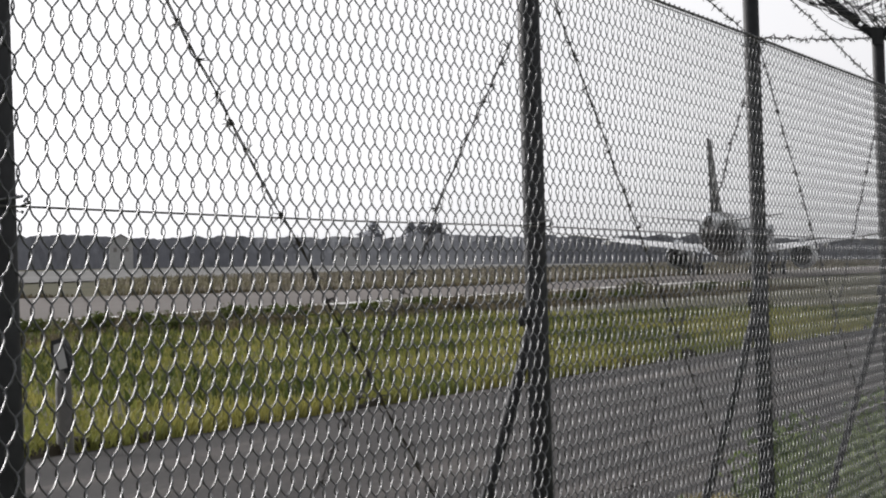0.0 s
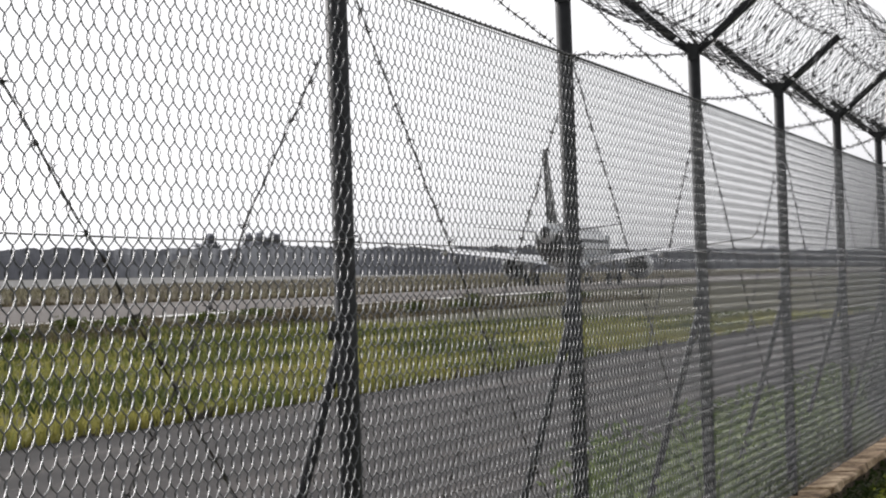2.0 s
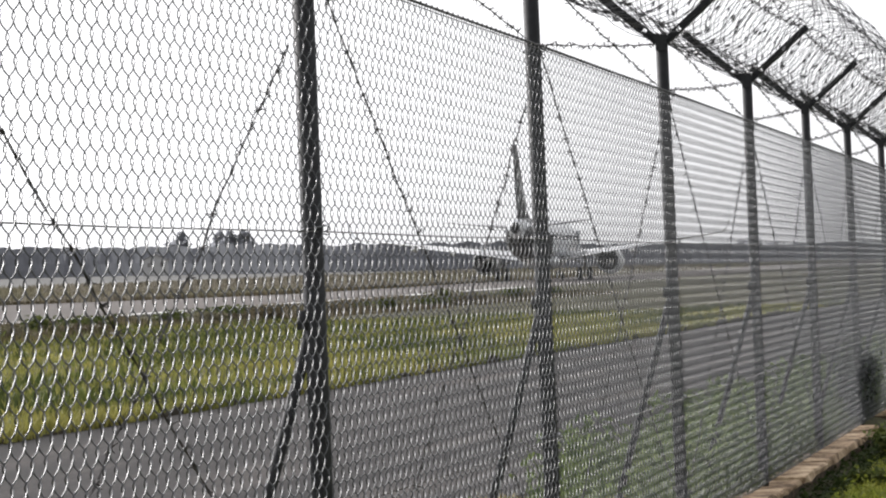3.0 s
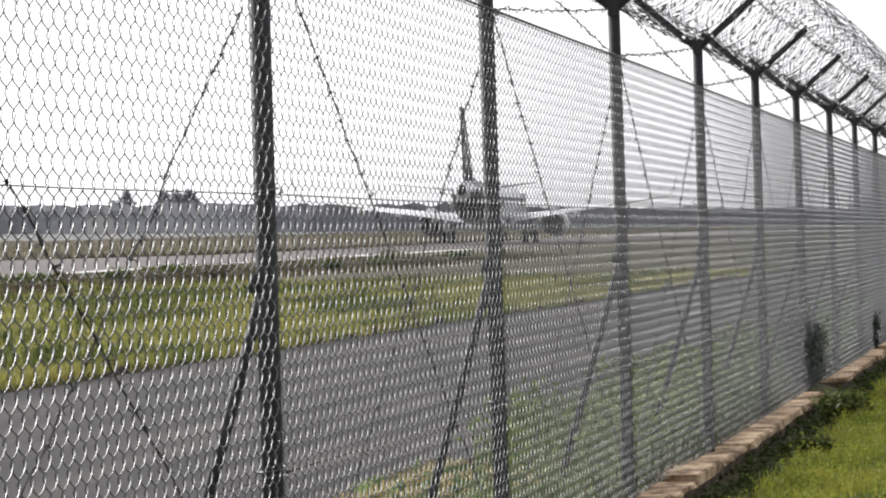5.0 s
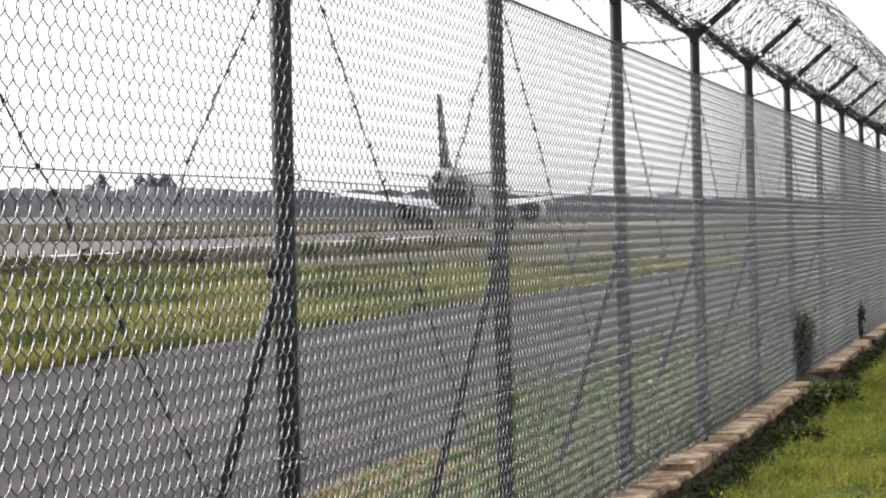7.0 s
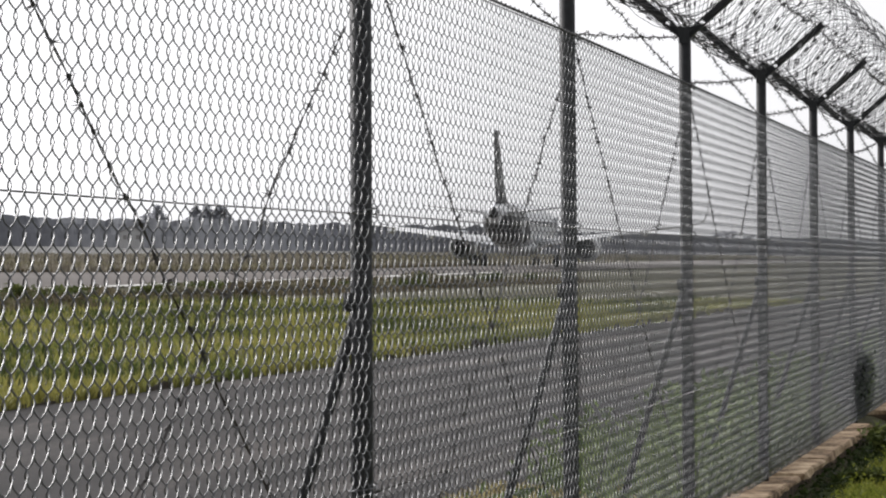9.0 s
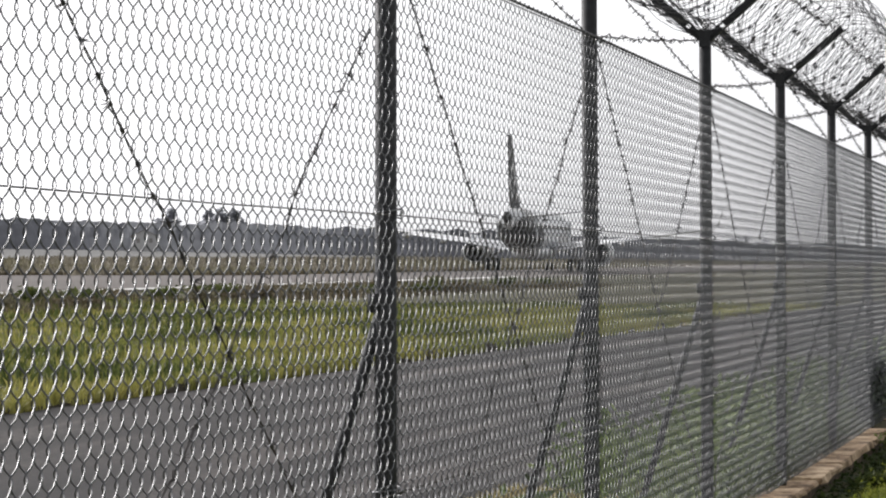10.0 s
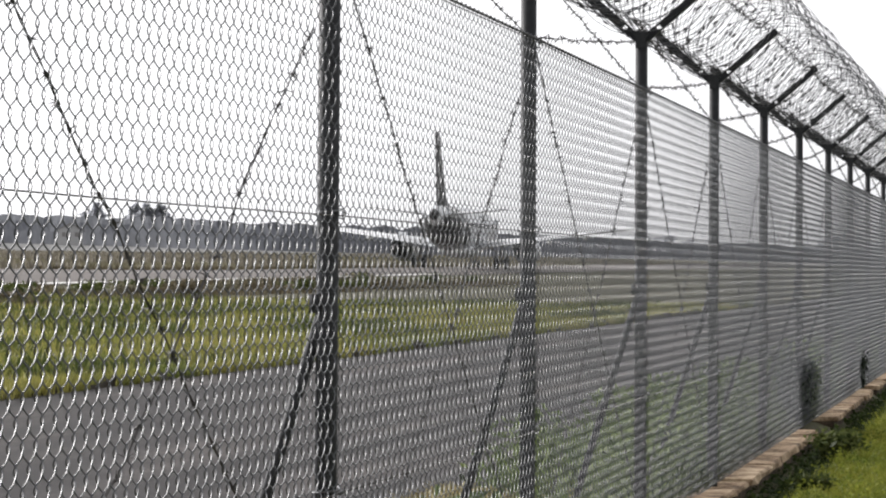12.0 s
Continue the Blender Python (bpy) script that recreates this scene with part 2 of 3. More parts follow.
# ---------------------------------------------------------------- ground
def smooth(x, a, b):
    s = min(max((x - a) / (b - a), 0.0), 1.0)
    return s * s * (3 - 2 * s)


def level(x, y):
    """Height of the land: flat by the fence and the road, then the wide airfield, on a slight tilt fitted to the
    camera's view.
    """
    r = -x
    if r < 0:
        return -0.05 - 0.115 * smooth(-r, 0.0, 0.3) + 0.015 * math.sin(y * 1.3) * smooth(-r, 0.3, 0.8)
    w = smooth(r, 9.0, 45.0)
    return -0.05 * (1 - w) + w * (0.0223 * r + 0.0039 * y - 0.85)


def sheet(xs, ys, lift=0.0, edge=None):
    s = Soup()
    v = []
    for y in ys:
        for x in xs:
            xx = edge(x, y) if edge else x
            v.append((xx, y, level(xx, y) + lift))
    nx = len(xs)
    f = [(j * nx + i, j * nx + i + 1, (j + 1) * nx + i + 1, (j + 1) * nx + i) for j in range(len(ys) - 1) for i in range(nx - 1)]
    s.add(v, f)
    return s


xs = [-3000, -2000, -1300, -900, -600, -400, -300, -220, -160, -120, -95, -80, -65, -55, -47, -40, -35, -30, -26, -22, -18, -15, -12, -10, -9, -6, -3, -1.5, -0.8, -0.3, 0, 0.12, 0.25, 0.35, 0.6, 1, 1.6, 2.5, 4, 7, 12, 25, 60, 200, 800]
ys = [-800, -300, -120, -60, -30] + [k * 1.5 for k in range(-12, 28)] + [45, 50, 56, 63, 70, 80, 90, 100, 115, 130, 150, 175, 205, 240, 290, 350, 430, 540, 700, 950, 1300, 1900, 3000, 4200]
ground = part("ground", sheet(xs, ys), M_GROUND, smooth=True)
tagged(ground, "rough green and straw-coloured airfield meadow", "ground", kind="structure")

turf = part("lawn", sheet([x for x in xs if 0.2 < x < 30], [y for y in ys if -70 < y < 120], 0.012), M_LAWN, smooth=True)
tagged(turf, "bright green lawn outside the fence", "lawn", kind="structure")

def road_edge(x, y):
    """Broken asphalt edges, from a run of -8.05 to -1.25."""
    wob = 0.10 * noise.noise((y * 0.45, x, 0)) + 0.06 * noise.noise((y * 1.7, x, 3))
    return x + (wob if x in (-8.05, -1.25) else 0)


ry = [-80, -50] + [k * 0.5 for k in range(-60, 140)] + [72, 80, 95, 115, 140, 180, 240, 320]
road = part("road", sheet([-8.05, -6.5, -4.6, -3, -1.25], ry, 0.012, road_edge), M_ROAD, smooth=True)
tagged(road, "worn grey asphalt perimeter road", "road", kind="structure")


def taxi_near(y):
    return 40.3


def taxi_far(y):
    """The far edge swings in towards the straight part, shaped to fit the camera's view."""
    return min(max(64 + (167 - y) * 0.36, 54.0), 82.0)


ty = list(range(-60, 700, 10))
taxi = part("taxiway", sheet([0, 0.1, 0.25, 0.5, 0.75, 1.0], ty, 0.035, lambda u, y: -(taxi_near(y) + (taxi_far(y) - taxi_near(y)) * u)), M_TAXI, smooth=True)
tagged(taxi, "pale weathered concrete taxiway", "taxiway", kind="structure")
edge = part("taxiway_edge_line", sheet([0, 1], [y for y in ty if y < 225], 0.05, lambda u, y: -(taxi_near(y) + 0.6 + 0.9 * u)), M_LINE)
tagged(edge, "worn white edge line painted on taxiway", "marking", kind="structure")
runway = part("runway", sheet([-232, -205, -180, -150, -130, -112], list(range(-100, 1500, 25)), 0.12), M_RUNWAY, smooth=True)
tagged(runway, "pale distant concrete runway", "runway", kind="structure")


# ---------------------------------------------------------------- plants
def blades(spots, rnd, height, width, lean=0.5, base=level):
    """Many single bent blades as one soup; each blade is an island."""
    n = len(spots)
    h = np.array([rnd.uniform(*height) for _ in range(n)])
    w = np.array([rnd.uniform(*width) for _ in range(n)])
    a = np.array([rnd.uniform(0, 2 * math.pi) for _ in range(n)])
    l = np.array([rnd.uniform(0.1, lean) for _ in range(n)]) * h
    d = np.array([rnd.uniform(0, 2 * math.pi) for _ in range(n)])
    p = np.array([(x, y, base(x, y) - 0.01) for x, y in spots])
    side = np.stack([np.cos(a), np.sin(a), 0 * a], 1) * (w / 2)[:, None]
    bend = np.stack([np.cos(d) * l, np.sin(d) * l, 0 * d], 1)
    up = np.stack([0 * h, 0 * h, h], 1)
    v = np.stack([p - side, p + side, p + side * 0.8 + bend * 0.35 + up * 0.6, p - side * 0.8 + bend * 0.35 + up * 0.6, p + bend + up], 1).reshape(-1, 3)
    s = Soup()
    f = []
    for i in range(n):
        b = 5 * i
        f += [(b, b + 1, b + 2, b + 3), (b + 3, b + 2, b + 4)]
    s.add(v, f)
    return s


def leaves(centres, rnd, size, soup=None):
    """Small folded leaves at random turns."""
    s = soup or Soup()
    v, f = [], []
    for c in centres:
        z = rnd.uniform(*size)
        a, b = Vector((rnd.gauss(0, 1), rnd.gauss(0, 1), rnd.gauss(0, 0.6))).normalized(), Vector((rnd.gauss(0, 1), rnd.gauss(0, 1), rnd.gauss(0, 1)))
        b = (b - a * b.dot(a)).normalized()
        c = Vector(c)
        n = len(v)
        v += [tuple(c - a * z), tuple(c + b * z * 0.45), tuple(c + a * z), tuple(c - b * z * 0.45)]
        f += [(n, n + 1, n + 2), (n, n + 2, n + 3)]
    s.add(v, f)
    return s


rg = random.Random(5)
lawn_spots = []
while len(lawn_spots) < 95000:
    y = 5 + 46 * rg.random() ** 1.5
    x = 0.24 + 2.8 * rg.random() ** 1.25
    if noise.noise((x * 1.1, y * 0.8, 0)) + 0.7 * noise.noise((x * 4.5, y * 2.2, 3)) > -0.62 + 0.5 * rg.random():
        lawn_spots.append((x, y))
# Grass in this strip is darkened by colour to deepen the wall's shade.
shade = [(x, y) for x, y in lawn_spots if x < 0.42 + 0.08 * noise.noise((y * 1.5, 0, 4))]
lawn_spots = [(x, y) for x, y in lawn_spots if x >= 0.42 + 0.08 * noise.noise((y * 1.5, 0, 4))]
tall = [(x, y) for x, y in lawn_spots if noise.noise((x * 2.6, y * 1.5, 6)) > 0.12]
low = [(x, y) for x, y in lawn_spots if noise.noise((x * 2.6, y * 1.5, 6)) <= 0.12]
tagged(part("shaded_grass", blades(shade, rg, (0.02, 0.06), (0.006, 0.014), 0.9), M_SHADED), "short grass, painted darker for the wall's shade", "grass", kind="stuff")
tagged(part("tall_lawn_grass", blades(tall, rg, (0.06, 0.14), (0.006, 0.014), 0.9), M_BLADE), "taller yellow-green grass tufts in the lawn", "grass", kind="stuff")
lawn = part("lawn_grass", blades(low, rg, (0.03, 0.095), (0.006, 0.014), 0.9), M_BLADE)
tagged(lawn, "bright green grass beside the low wall", "grass", kind="stuff")
fl = [(x, y) for x, y in lawn_spots[:9000] if noise.noise((x * 0.9 + 7, y * 0.55, 2)) > 0.32]
flowers = leaves([(x, y, level(x, y) + rg.uniform(0.07, 0.15)) for x, y in fl], rg, (0.010, 0.02))
tagged(part("lawn_flowers", flowers, M_FLOWER), "small yellow flowers scattered in the grass", "flowers", kind="stuff")
clover = leaves([(x + rg.gauss(0, .04), y + rg.gauss(0, .04), level(x, y) + rg.uniform(0.02, 0.13)) for x, y in lawn_spots[:34000]], rg, (0.007, 0.019))
tagged(part("lawn_clover", clover, M_CLOVER), "low green clover leaves among the grass", "weeds", kind="stuff")

verge_spots = []
while len(verge_spots) < 30000:
    y = rg.uniform(-3, 44)
    x = -0.10 - 1.22 * rg.random() ** 1.2
    dens = noise.noise((x * 0.8, y * 0.45, 5))
    if dens + (0.55 if 9.0 < y < 24 else 0) > 0.05 + rg.uniform(-0.3, 0.3):
        verge_spots.append((x, y))
verge_spots = [(x, y) for x, y in verge_spots if not (y < 9.2 + 0.5 * math.sin(x * 9) and x < -0.55)]
weed_spots = [(x, y) for x, y in verge_spots if noise.noise((x * 1.3, y * 0.5, 11)) > -0.05]
vw = leaves([(x + rg.gauss(0, .03), y + rg.gauss(0, .03), level(x, y) + 0.42 * rg.random() ** 1.4) for x, y in weed_spots], rg, (0.018, 0.05))
tagged(part("verge_weeds", vw, M_VERGE), "tall leafy weeds along the foot of fence", "weeds", kind="stuff")
verge_spots = verge_spots[::2]
verge = part("verge_grass", blades(verge_spots, rg, (0.08, 0.36), (0.008, 0.018), 0.7), M_VERGE)
litter = [(-0.5 - 1.0 * rg.random(), 5.0 + 4.6 * rg.random() ** 0.8) for _ in range(11000)]
litter += [(x - 0.1, y) for x, y in verge_spots[::3] if noise.noise((x, y * 0.4, 17)) > 0.1]
litter = [(x, y) for x, y in litter if noise.noise((x * 1.5, y * 0.9, 21)) > -0.3]
tagged(part("straw_litter", blades(litter, rg, (0.02, 0.10), (0.008, 0.02), 2.2), M_STRAW), "dry straw litter at the foot of fence", "grass", kind="stuff")
tagged(verge, "green and yellowing weeds along the foot of fence", "grass", kind="stuff")

mead = []
while len(mead) < 72000:
    y = 10 + 100 * rg.random() ** 1.1
    x = -8.1 - 29 * rg.random() ** 1.3
    mead.append((x, y))
meadow = part("meadow_grass", blades(mead, rg, (0.06, 0.20), (0.02, 0.05), 0.9), M_MEADOW)
tagged(meadow, "yellow-green long grass beyond the perimeter road", "grass", kind="stuff")
dry = []
while len(dry) < 18000:
    y = 45 + 150 * rg.random()
    x = -(taxi_near(y) - 1.0) + 10 * rg.random() ** 1.3
    if noise.noise((x * 0.2, y * 0.1, 9)) > -0.05:
        dry.append((x, y))
drygrass = part("dry_grass", blades(dry, rg, (0.1, 0.34), (0.03, 0.07), 0.7), M_DRY)
tagged(drygrass, "brownish dry stalks next to the taxiway", "grass", kind="stuff")


far_dry, far_green = [], []
while len(far_dry) + len(far_green) < 26000:
    ang, dist = radians(rg.uniform(3, 22)), 165 + 400 * rg.random() ** 1.3
    x, y = 2 - dist * math.sin(ang), -8 + dist * math.cos(ang)
    if -112 < x < -taxi_far(y) - 0.6:
        d = noise.noise((x * 0.09, y * 0.018, 12)) + 0.5 * noise.noise((x * 0.3, y * 0.06, 2))
        if d > 0.16:
            far_dry.append((x, y))
        elif d < -0.12:
            far_green.append((x, y))
tagged(part("far_dry_grass", blades(far_dry, rg, (0.25, 0.7), (0.10, 0.28), 0.6), M_FARDRY), "brown dry grass in streaks beyond the taxiway", "grass", kind="stuff")
tagged(part("far_green_grass", blades(far_green, rg, (0.2, 0.55), (0.10, 0.28), 0.6), M_OLIVE), "dull olive grass in streaks beyond the taxiway", "grass", kind="stuff")
ditch = []
for _ in range(7000):
    y = 130 + 190 * rg.random()
    if noise.noise((y * 0.12, 0, 3)) > -0.2:
        ditch.append((-taxi_far(y) - 0.3 - 1.8 * rg.random() ** 2, y))
tagged(part("taxiway_edge_weeds", blades(ditch, rg, (0.1, 0.32), (0.08, 0.2), 0.5), M_DRY), "dark dry weeds along the far taxiway edge", "weeds", kind="stuff")


clump = [(x, y) for x, y in mead if noise.noise((x * 0.35 + 3, y * 0.12, 4)) > (0.2 if x > -17 else 0.02) and rg.random() < 0.7]
clumps = part("meadow_clumps", blades(clump, rg, (0.10, 0.30), (0.03, 0.08), 0.8), M_CLUMP)
tagged(clumps, "dark green weed patches in the long grass", "weeds", kind="stuff")
edge_spots = []
while len(edge_spots) < 15000:
    x, y = -7.97 - 0.5 * rg.random() ** 2, 8 + 62 * rg.random() ** 1.3
    if x < -8.06 or noise.noise((y * 0.8, 4, 1)) > rg.uniform(-0.25, 0.4):
        edge_spots.append((x, y))
straw = part("roadside_grass", blades(edge_spots, rg, (0.06, 0.24), (0.012, 0.035), 0.9), M_MEADOW)
tagged(straw, "yellow-green grass hanging over the asphalt edge", "grass", kind="stuff")


# Lip added so its dark colour draws the shadow line along the asphalt.
bank = Soup()
bank.loft([[(px + 0.05 * noise.noise((yy * 1.1, px, 1)), yy, level(-8.2, yy) + pz * max(0.02, 0.55 + 1.7 * noise.noise((yy * 0.7, px, 7)))) for px, pz in ((-8.0, 0.0), (-8.03, 0.10), (-8.10, 0.12), (-8.6, 0.07), (-9.2, -0.01))] for yy in [k * 0.3 for k in range(20, 300)]], closed=False, caps=False)
tagged(part("turf_edge", bank, M_SOIL, smooth=True), "raised turf edge along the asphalt, darkened for grass shadow", "verge", kind="structure")


def shrub(x, y, height, spread, count, material, label, leaf=(0.02, 0.05), name="shrub"):
    t = thing(name, label, "shrub", pose(x, y, level(x, y)))
    st = Soup()
    tips = []
    for _ in range(9):
        a, tilt = rg.uniform(0, 6.28), rg.uniform(0.1, 0.8)
        end = Vector((math.cos(a) * spread * tilt, math.sin(a) * spread * tilt, height * rg.uniform(0.6, 0.95)))
        mid = end * 0.5 + Vector((rg.gauss(0, .05), rg.gauss(0, .05), 0)) * spread
        st.tube([(0, 0, -0.02), mid, end], [height * 0.02, height * 0.014, height * 0.005], 4)
        tips += [mid.lerp(end, k / 4) for k in range(5)]
    part("stems", st, M_BARK, t)
    cs = []
    for _ in range(count):
        c = rg.choice(tips)
        cs.append((c.x + rg.gauss(0, spread * 0.24), c.y + rg.gauss(0, spread * 0.24), max(0.01, c.z + rg.gauss(0, height * 0.13))))
    part("foliage", leaves(cs, rg, leaf), material, t)
    return t


# scrub along the far side of the meadow
for k in range(46):
    y = 70 + k * 2.4 + rg.uniform(-0.8, 0.8)
    x = -(33.5 + rg.uniform(-3.5, 3.0))
    if noise.noise((y * 0.13, 0, 1)) > -0.3:
        tagged(shrub(x, y, rg.uniform(0.25, 0.6), rg.uniform(0.5, 1.3), 420, (M_CLUMP, M_CLUMP, M_OLIVE, M_DRY)[rg.randrange(4)],
                     "low dark green scrub bush in the meadow", (0.05, 0.13), "scrub_bush"), group="scrub in the meadow")


# ---------------------------------------------------------------- low wall
SEGS = ((-14.0, 16.5), (18.9, 25.0), (26.2, 36.0), (37.2, 60.0))
for a, b in SEGS:
    s = Soup()
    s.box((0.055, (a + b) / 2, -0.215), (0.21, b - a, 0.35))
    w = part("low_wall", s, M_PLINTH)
    tagged(w, "stained brown concrete base wall, darkened for shade, under the fence", "wall", kind="structure")
    y = a
    while y < b - 0.05:
        ln = min(rg.uniform(0.7, 1.5), b - y)
        c = Soup()
        x0, x1 = -0.04 + rg.gauss(0, .003), 0.182 + rg.gauss(0, .010)
        z1 = 0.0 + rg.gauss(0, .007)
        ch = 0.011
        y0, y1 = y + 0.004, y + ln - 0.004
        prof = [(x0, -0.042), (x0, z1 - ch), (x0 + ch, z1), (x1 - ch, z1), (x1, z1 - ch), (x1, -0.042)]
        c.loft([[(px + rg.gauss(0, .005), yy, pz + rg.gauss(0, .0022)) for px, pz in prof] for yy in (y0, y0 + ln * 0.2, y0 + ln * 0.4, y0 + ln * 0.6, y0 + ln * 0.8, y1)])
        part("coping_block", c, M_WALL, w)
        y += ln

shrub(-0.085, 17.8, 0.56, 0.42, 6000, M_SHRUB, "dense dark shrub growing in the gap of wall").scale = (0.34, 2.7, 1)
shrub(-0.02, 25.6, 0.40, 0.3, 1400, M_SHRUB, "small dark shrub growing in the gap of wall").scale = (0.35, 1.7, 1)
shrub(0.42, 15.2, 0.22, 0.26, 700, M_CLUMP, "leafy green weed at the foot of wall", (0.02, 0.045), "weed")
shrub(0.47, 11.6, 0.13, 0.15, 300, M_CLUMP, "leafy green weed at the foot of wall", (0.02, 0.045), "weed")

toe = []
while len(toe) < 6500:
    y = 3 + 44 * rg.random() ** 1.2
    if noise.noise((y * 0.9, 6, 3)) > rg.uniform(-0.7, 0.35):
        toe.append((-0.05 + 0.075 * rg.random(), y, 0.004 + 0.075 * rg.random() ** 2.2))
tagged(part("fence_foot_litter", leaves(toe, rg, (0.008, 0.022)), M_CLUMP), "dark weeds and litter caught along the mesh foot", "weeds", kind="stuff")

# Weeds added in a dark colour to imitate shadow at the wall's foot.
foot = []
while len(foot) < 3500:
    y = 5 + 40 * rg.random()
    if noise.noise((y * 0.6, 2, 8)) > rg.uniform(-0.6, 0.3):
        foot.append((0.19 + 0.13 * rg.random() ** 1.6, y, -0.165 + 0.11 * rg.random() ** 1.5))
tagged(part("wall_foot_weeds", leaves(foot, rg, (0.012, 0.032)), M_SHADED), "weeds along the foot of wall, coloured dark for shade", "weeds", kind="stuff")

# ---------------------------------------------------------------- fence
BAY, TOP, JOINT = 3.4, 2.10, 2.37
ROWS_N, COLS_N = 24, 43
FIRST, LAST = -2, 12
fence = thing("security_fence", "tall galvanised chain-link fence with razor wire on top", "fence")


def chain_mesh():
    """One bay of chain link: zigzag wires that hook into one another."""
    s = Soup()
    h, w = TOP / ROWS_N, BAY / COLS_N
    half, n = w / 2, ROWS_N * 2
    steps = (0.0, 0.13, 0.28, 0.72, 0.87)
    for k in range(COLS_N * 2):
        pts = []
        for j in range(n):
            a, c = (j + k) % 2, (j + 1 + k) % 2
            for u in steps:
                f = min(max((u - 0.04) / 0.92, 0.0), 1.0)
                bow = 0.0070 * min(1.0, 4.2 * min(u, 1 - u)) * (1 if c > a else -1)
                pts.append((bow, (k + a + (c - a) * f) * half, 0.004 + (j + u) * h / 2))
        s.tube(pts, 0.0018, 4, caps=False)
        if k % 2 == 0:
            y = (k + (n + k) % 2) * half
            s.tube([(0, y - 0.006, TOP - 0.004), (0.004, y - 0.004, TOP + 0.008), (0, y + 0.006, TOP + 0.009), (-0.004, y + 0.005, TOP - 0.004)], 0.0021, 3)
    return s.mesh("chain_link", True)


def barbed(a, b, seed, sag=0.012):
    """Two twisted strands with barbs, from a to b."""
    r = random.Random(seed)
    s = Soup()
    a, b = Vector(a), Vector(b)
    d = b - a
    ln = d.length
    n = max(8, int(ln / 0.03))
    u = d.normalized()
    e1 = u.cross(Vector((1, 0, 0))).normalized()
    e2 = u.cross(e1)
    off = [noise.noise((seed * 3.1, k * 0.13, 0)) * sag for k in range(n + 1)]
    line = [a + d * (k / n) + e1 * off[k] + Vector((0, 0, -sag * math.sin(math.pi * k / n))) for k in range(n + 1)]
    for ph in (0, math.pi):
        s.tube([tuple(p + (e1 * math.cos(k * 0.9 + ph) + e2 * math.sin(k * 0.9 + ph)) * 0.0017) for k, p in enumerate(line)], 0.0017, 3)
    step = 0.11
    for m in range(int(ln / step)):
        p = line[min(n, int((m + r.uniform(0.3, 0.7)) * step / ln * n))]
        s.tube([tuple(p - u * 0.007), tuple(p + u * 0.007)], 0.0045, 5)
        for q in range(4):
            t = r.uniform(0, 6.28)
            w = (e1 * math.cos(t) + e2 * math.sin(t) + u * r.uniform(-0.5, 0.5)).normalized()
            s.tube([tuple(p), tuple(p + w * 0.021)], [0.0024, 0.0008], 3)
    return s


def razor_bay(seed):
    """One bay of two crossed coils of razor wire, lying in the arms."""
    r = random.Random(seed)
    s = Soup()
    for coil, (rad, turns, hand, cz) in enumerate(((0.395, 12, 1, 2.775), (0.36, 11, -1, 2.745), (0.25, 5, 1, 2.65))):
        n = turns * 26
        pts = []
        ph = r.uniform(0, 6.28)
        for k in range(n + 1):
            t = k / 26 * 2 * math.pi * hand + ph
            rr = rad * (1 + 0.07 * noise.noise((k * 0.045, seed, coil)) + 0.03 * math.sin(k * 0.21))
            x, z = rr * math.cos(t) * 1.08, rr * math.sin(t) * 0.98
            if z < -0.1:
                x *= 0.86
            pts.append((x, k / n * BAY + 0.05 * math.sin(t * 0.5 + ph), cz + z))
        s.tube(pts, 0.0019, 3)
        for k in range(4, n - 2, 4):
            p, q = Vector(pts[k]), Vector(pts[k + 1])
            u = (q - p).normalized()
            w = u.cross(Vector((r.gauss(0, 1), r.gauss(0, 1), r.gauss(0, 1)))).normalized()
            s.add([tuple(p - u * 0.022 + w * 0.007), tuple(p - u * 0.007), tuple(p - u * 0.022 - w * 0.007), tuple(p + u * 0.022 - w * 0.007), tuple(p + u * 0.007), tuple(p + u * 0.022 + w * 0.007)],
                  [(0, 1, 4, 5), (1, 2, 3, 4)])
    return s.mesh("razor_wire", False)


def post_meshes():
    up = Soup()
    up.tube([(0, 0, -0.05), (0, 0, 1.0), (0, 0, JOINT - 0.025)], 0.0295, 14)
    arm = Soup()
    # folded angle-iron arm, lying along +z of its own
    for b in (((0.018, 0, 0.22), (0.006, 0.042, 0.45)), ((0, 0.018, 0.032), (0.038, 0.006, 0.074)), ((0, 0.018, 0.267), (0.038, 0.006, 0.356)),
              ((0.0145, 0.018, 0.079), (0.009, 0.006, 0.02)), ((-0.0145, 0.018, 0.079), (0.009, 0.006, 0.02))):
        arm.box(*b)
    plate = Soup()
    plate.loft([[(-0.026, yy, 0.012), (-0.04, yy, 0.03), (-0.014, yy, 0.046), (0, yy, 0.034), (0.014, yy, 0.046), (0.04, yy, 0.03), (0.026, yy, 0.012), (0.026, yy, -0.04), (-0.026, yy, -0.04)] for yy in (-0.032, -0.025)])
    brace = Soup()
    brace.tube([(-0.0, 0, 1.17), (-0.17, 0, 0.61), (-0.375, 0, -0.06)], 0.017, 8)
    brace.box((-0.028, 0, 1.15), (0.03, 0.06, 0.05))
    return [s.mesh(n, sm) for s, n, sm in ((up, "upright", True), (arm, "arm", False), (plate, "gusset_plate", False), (brace, "brace", True))]


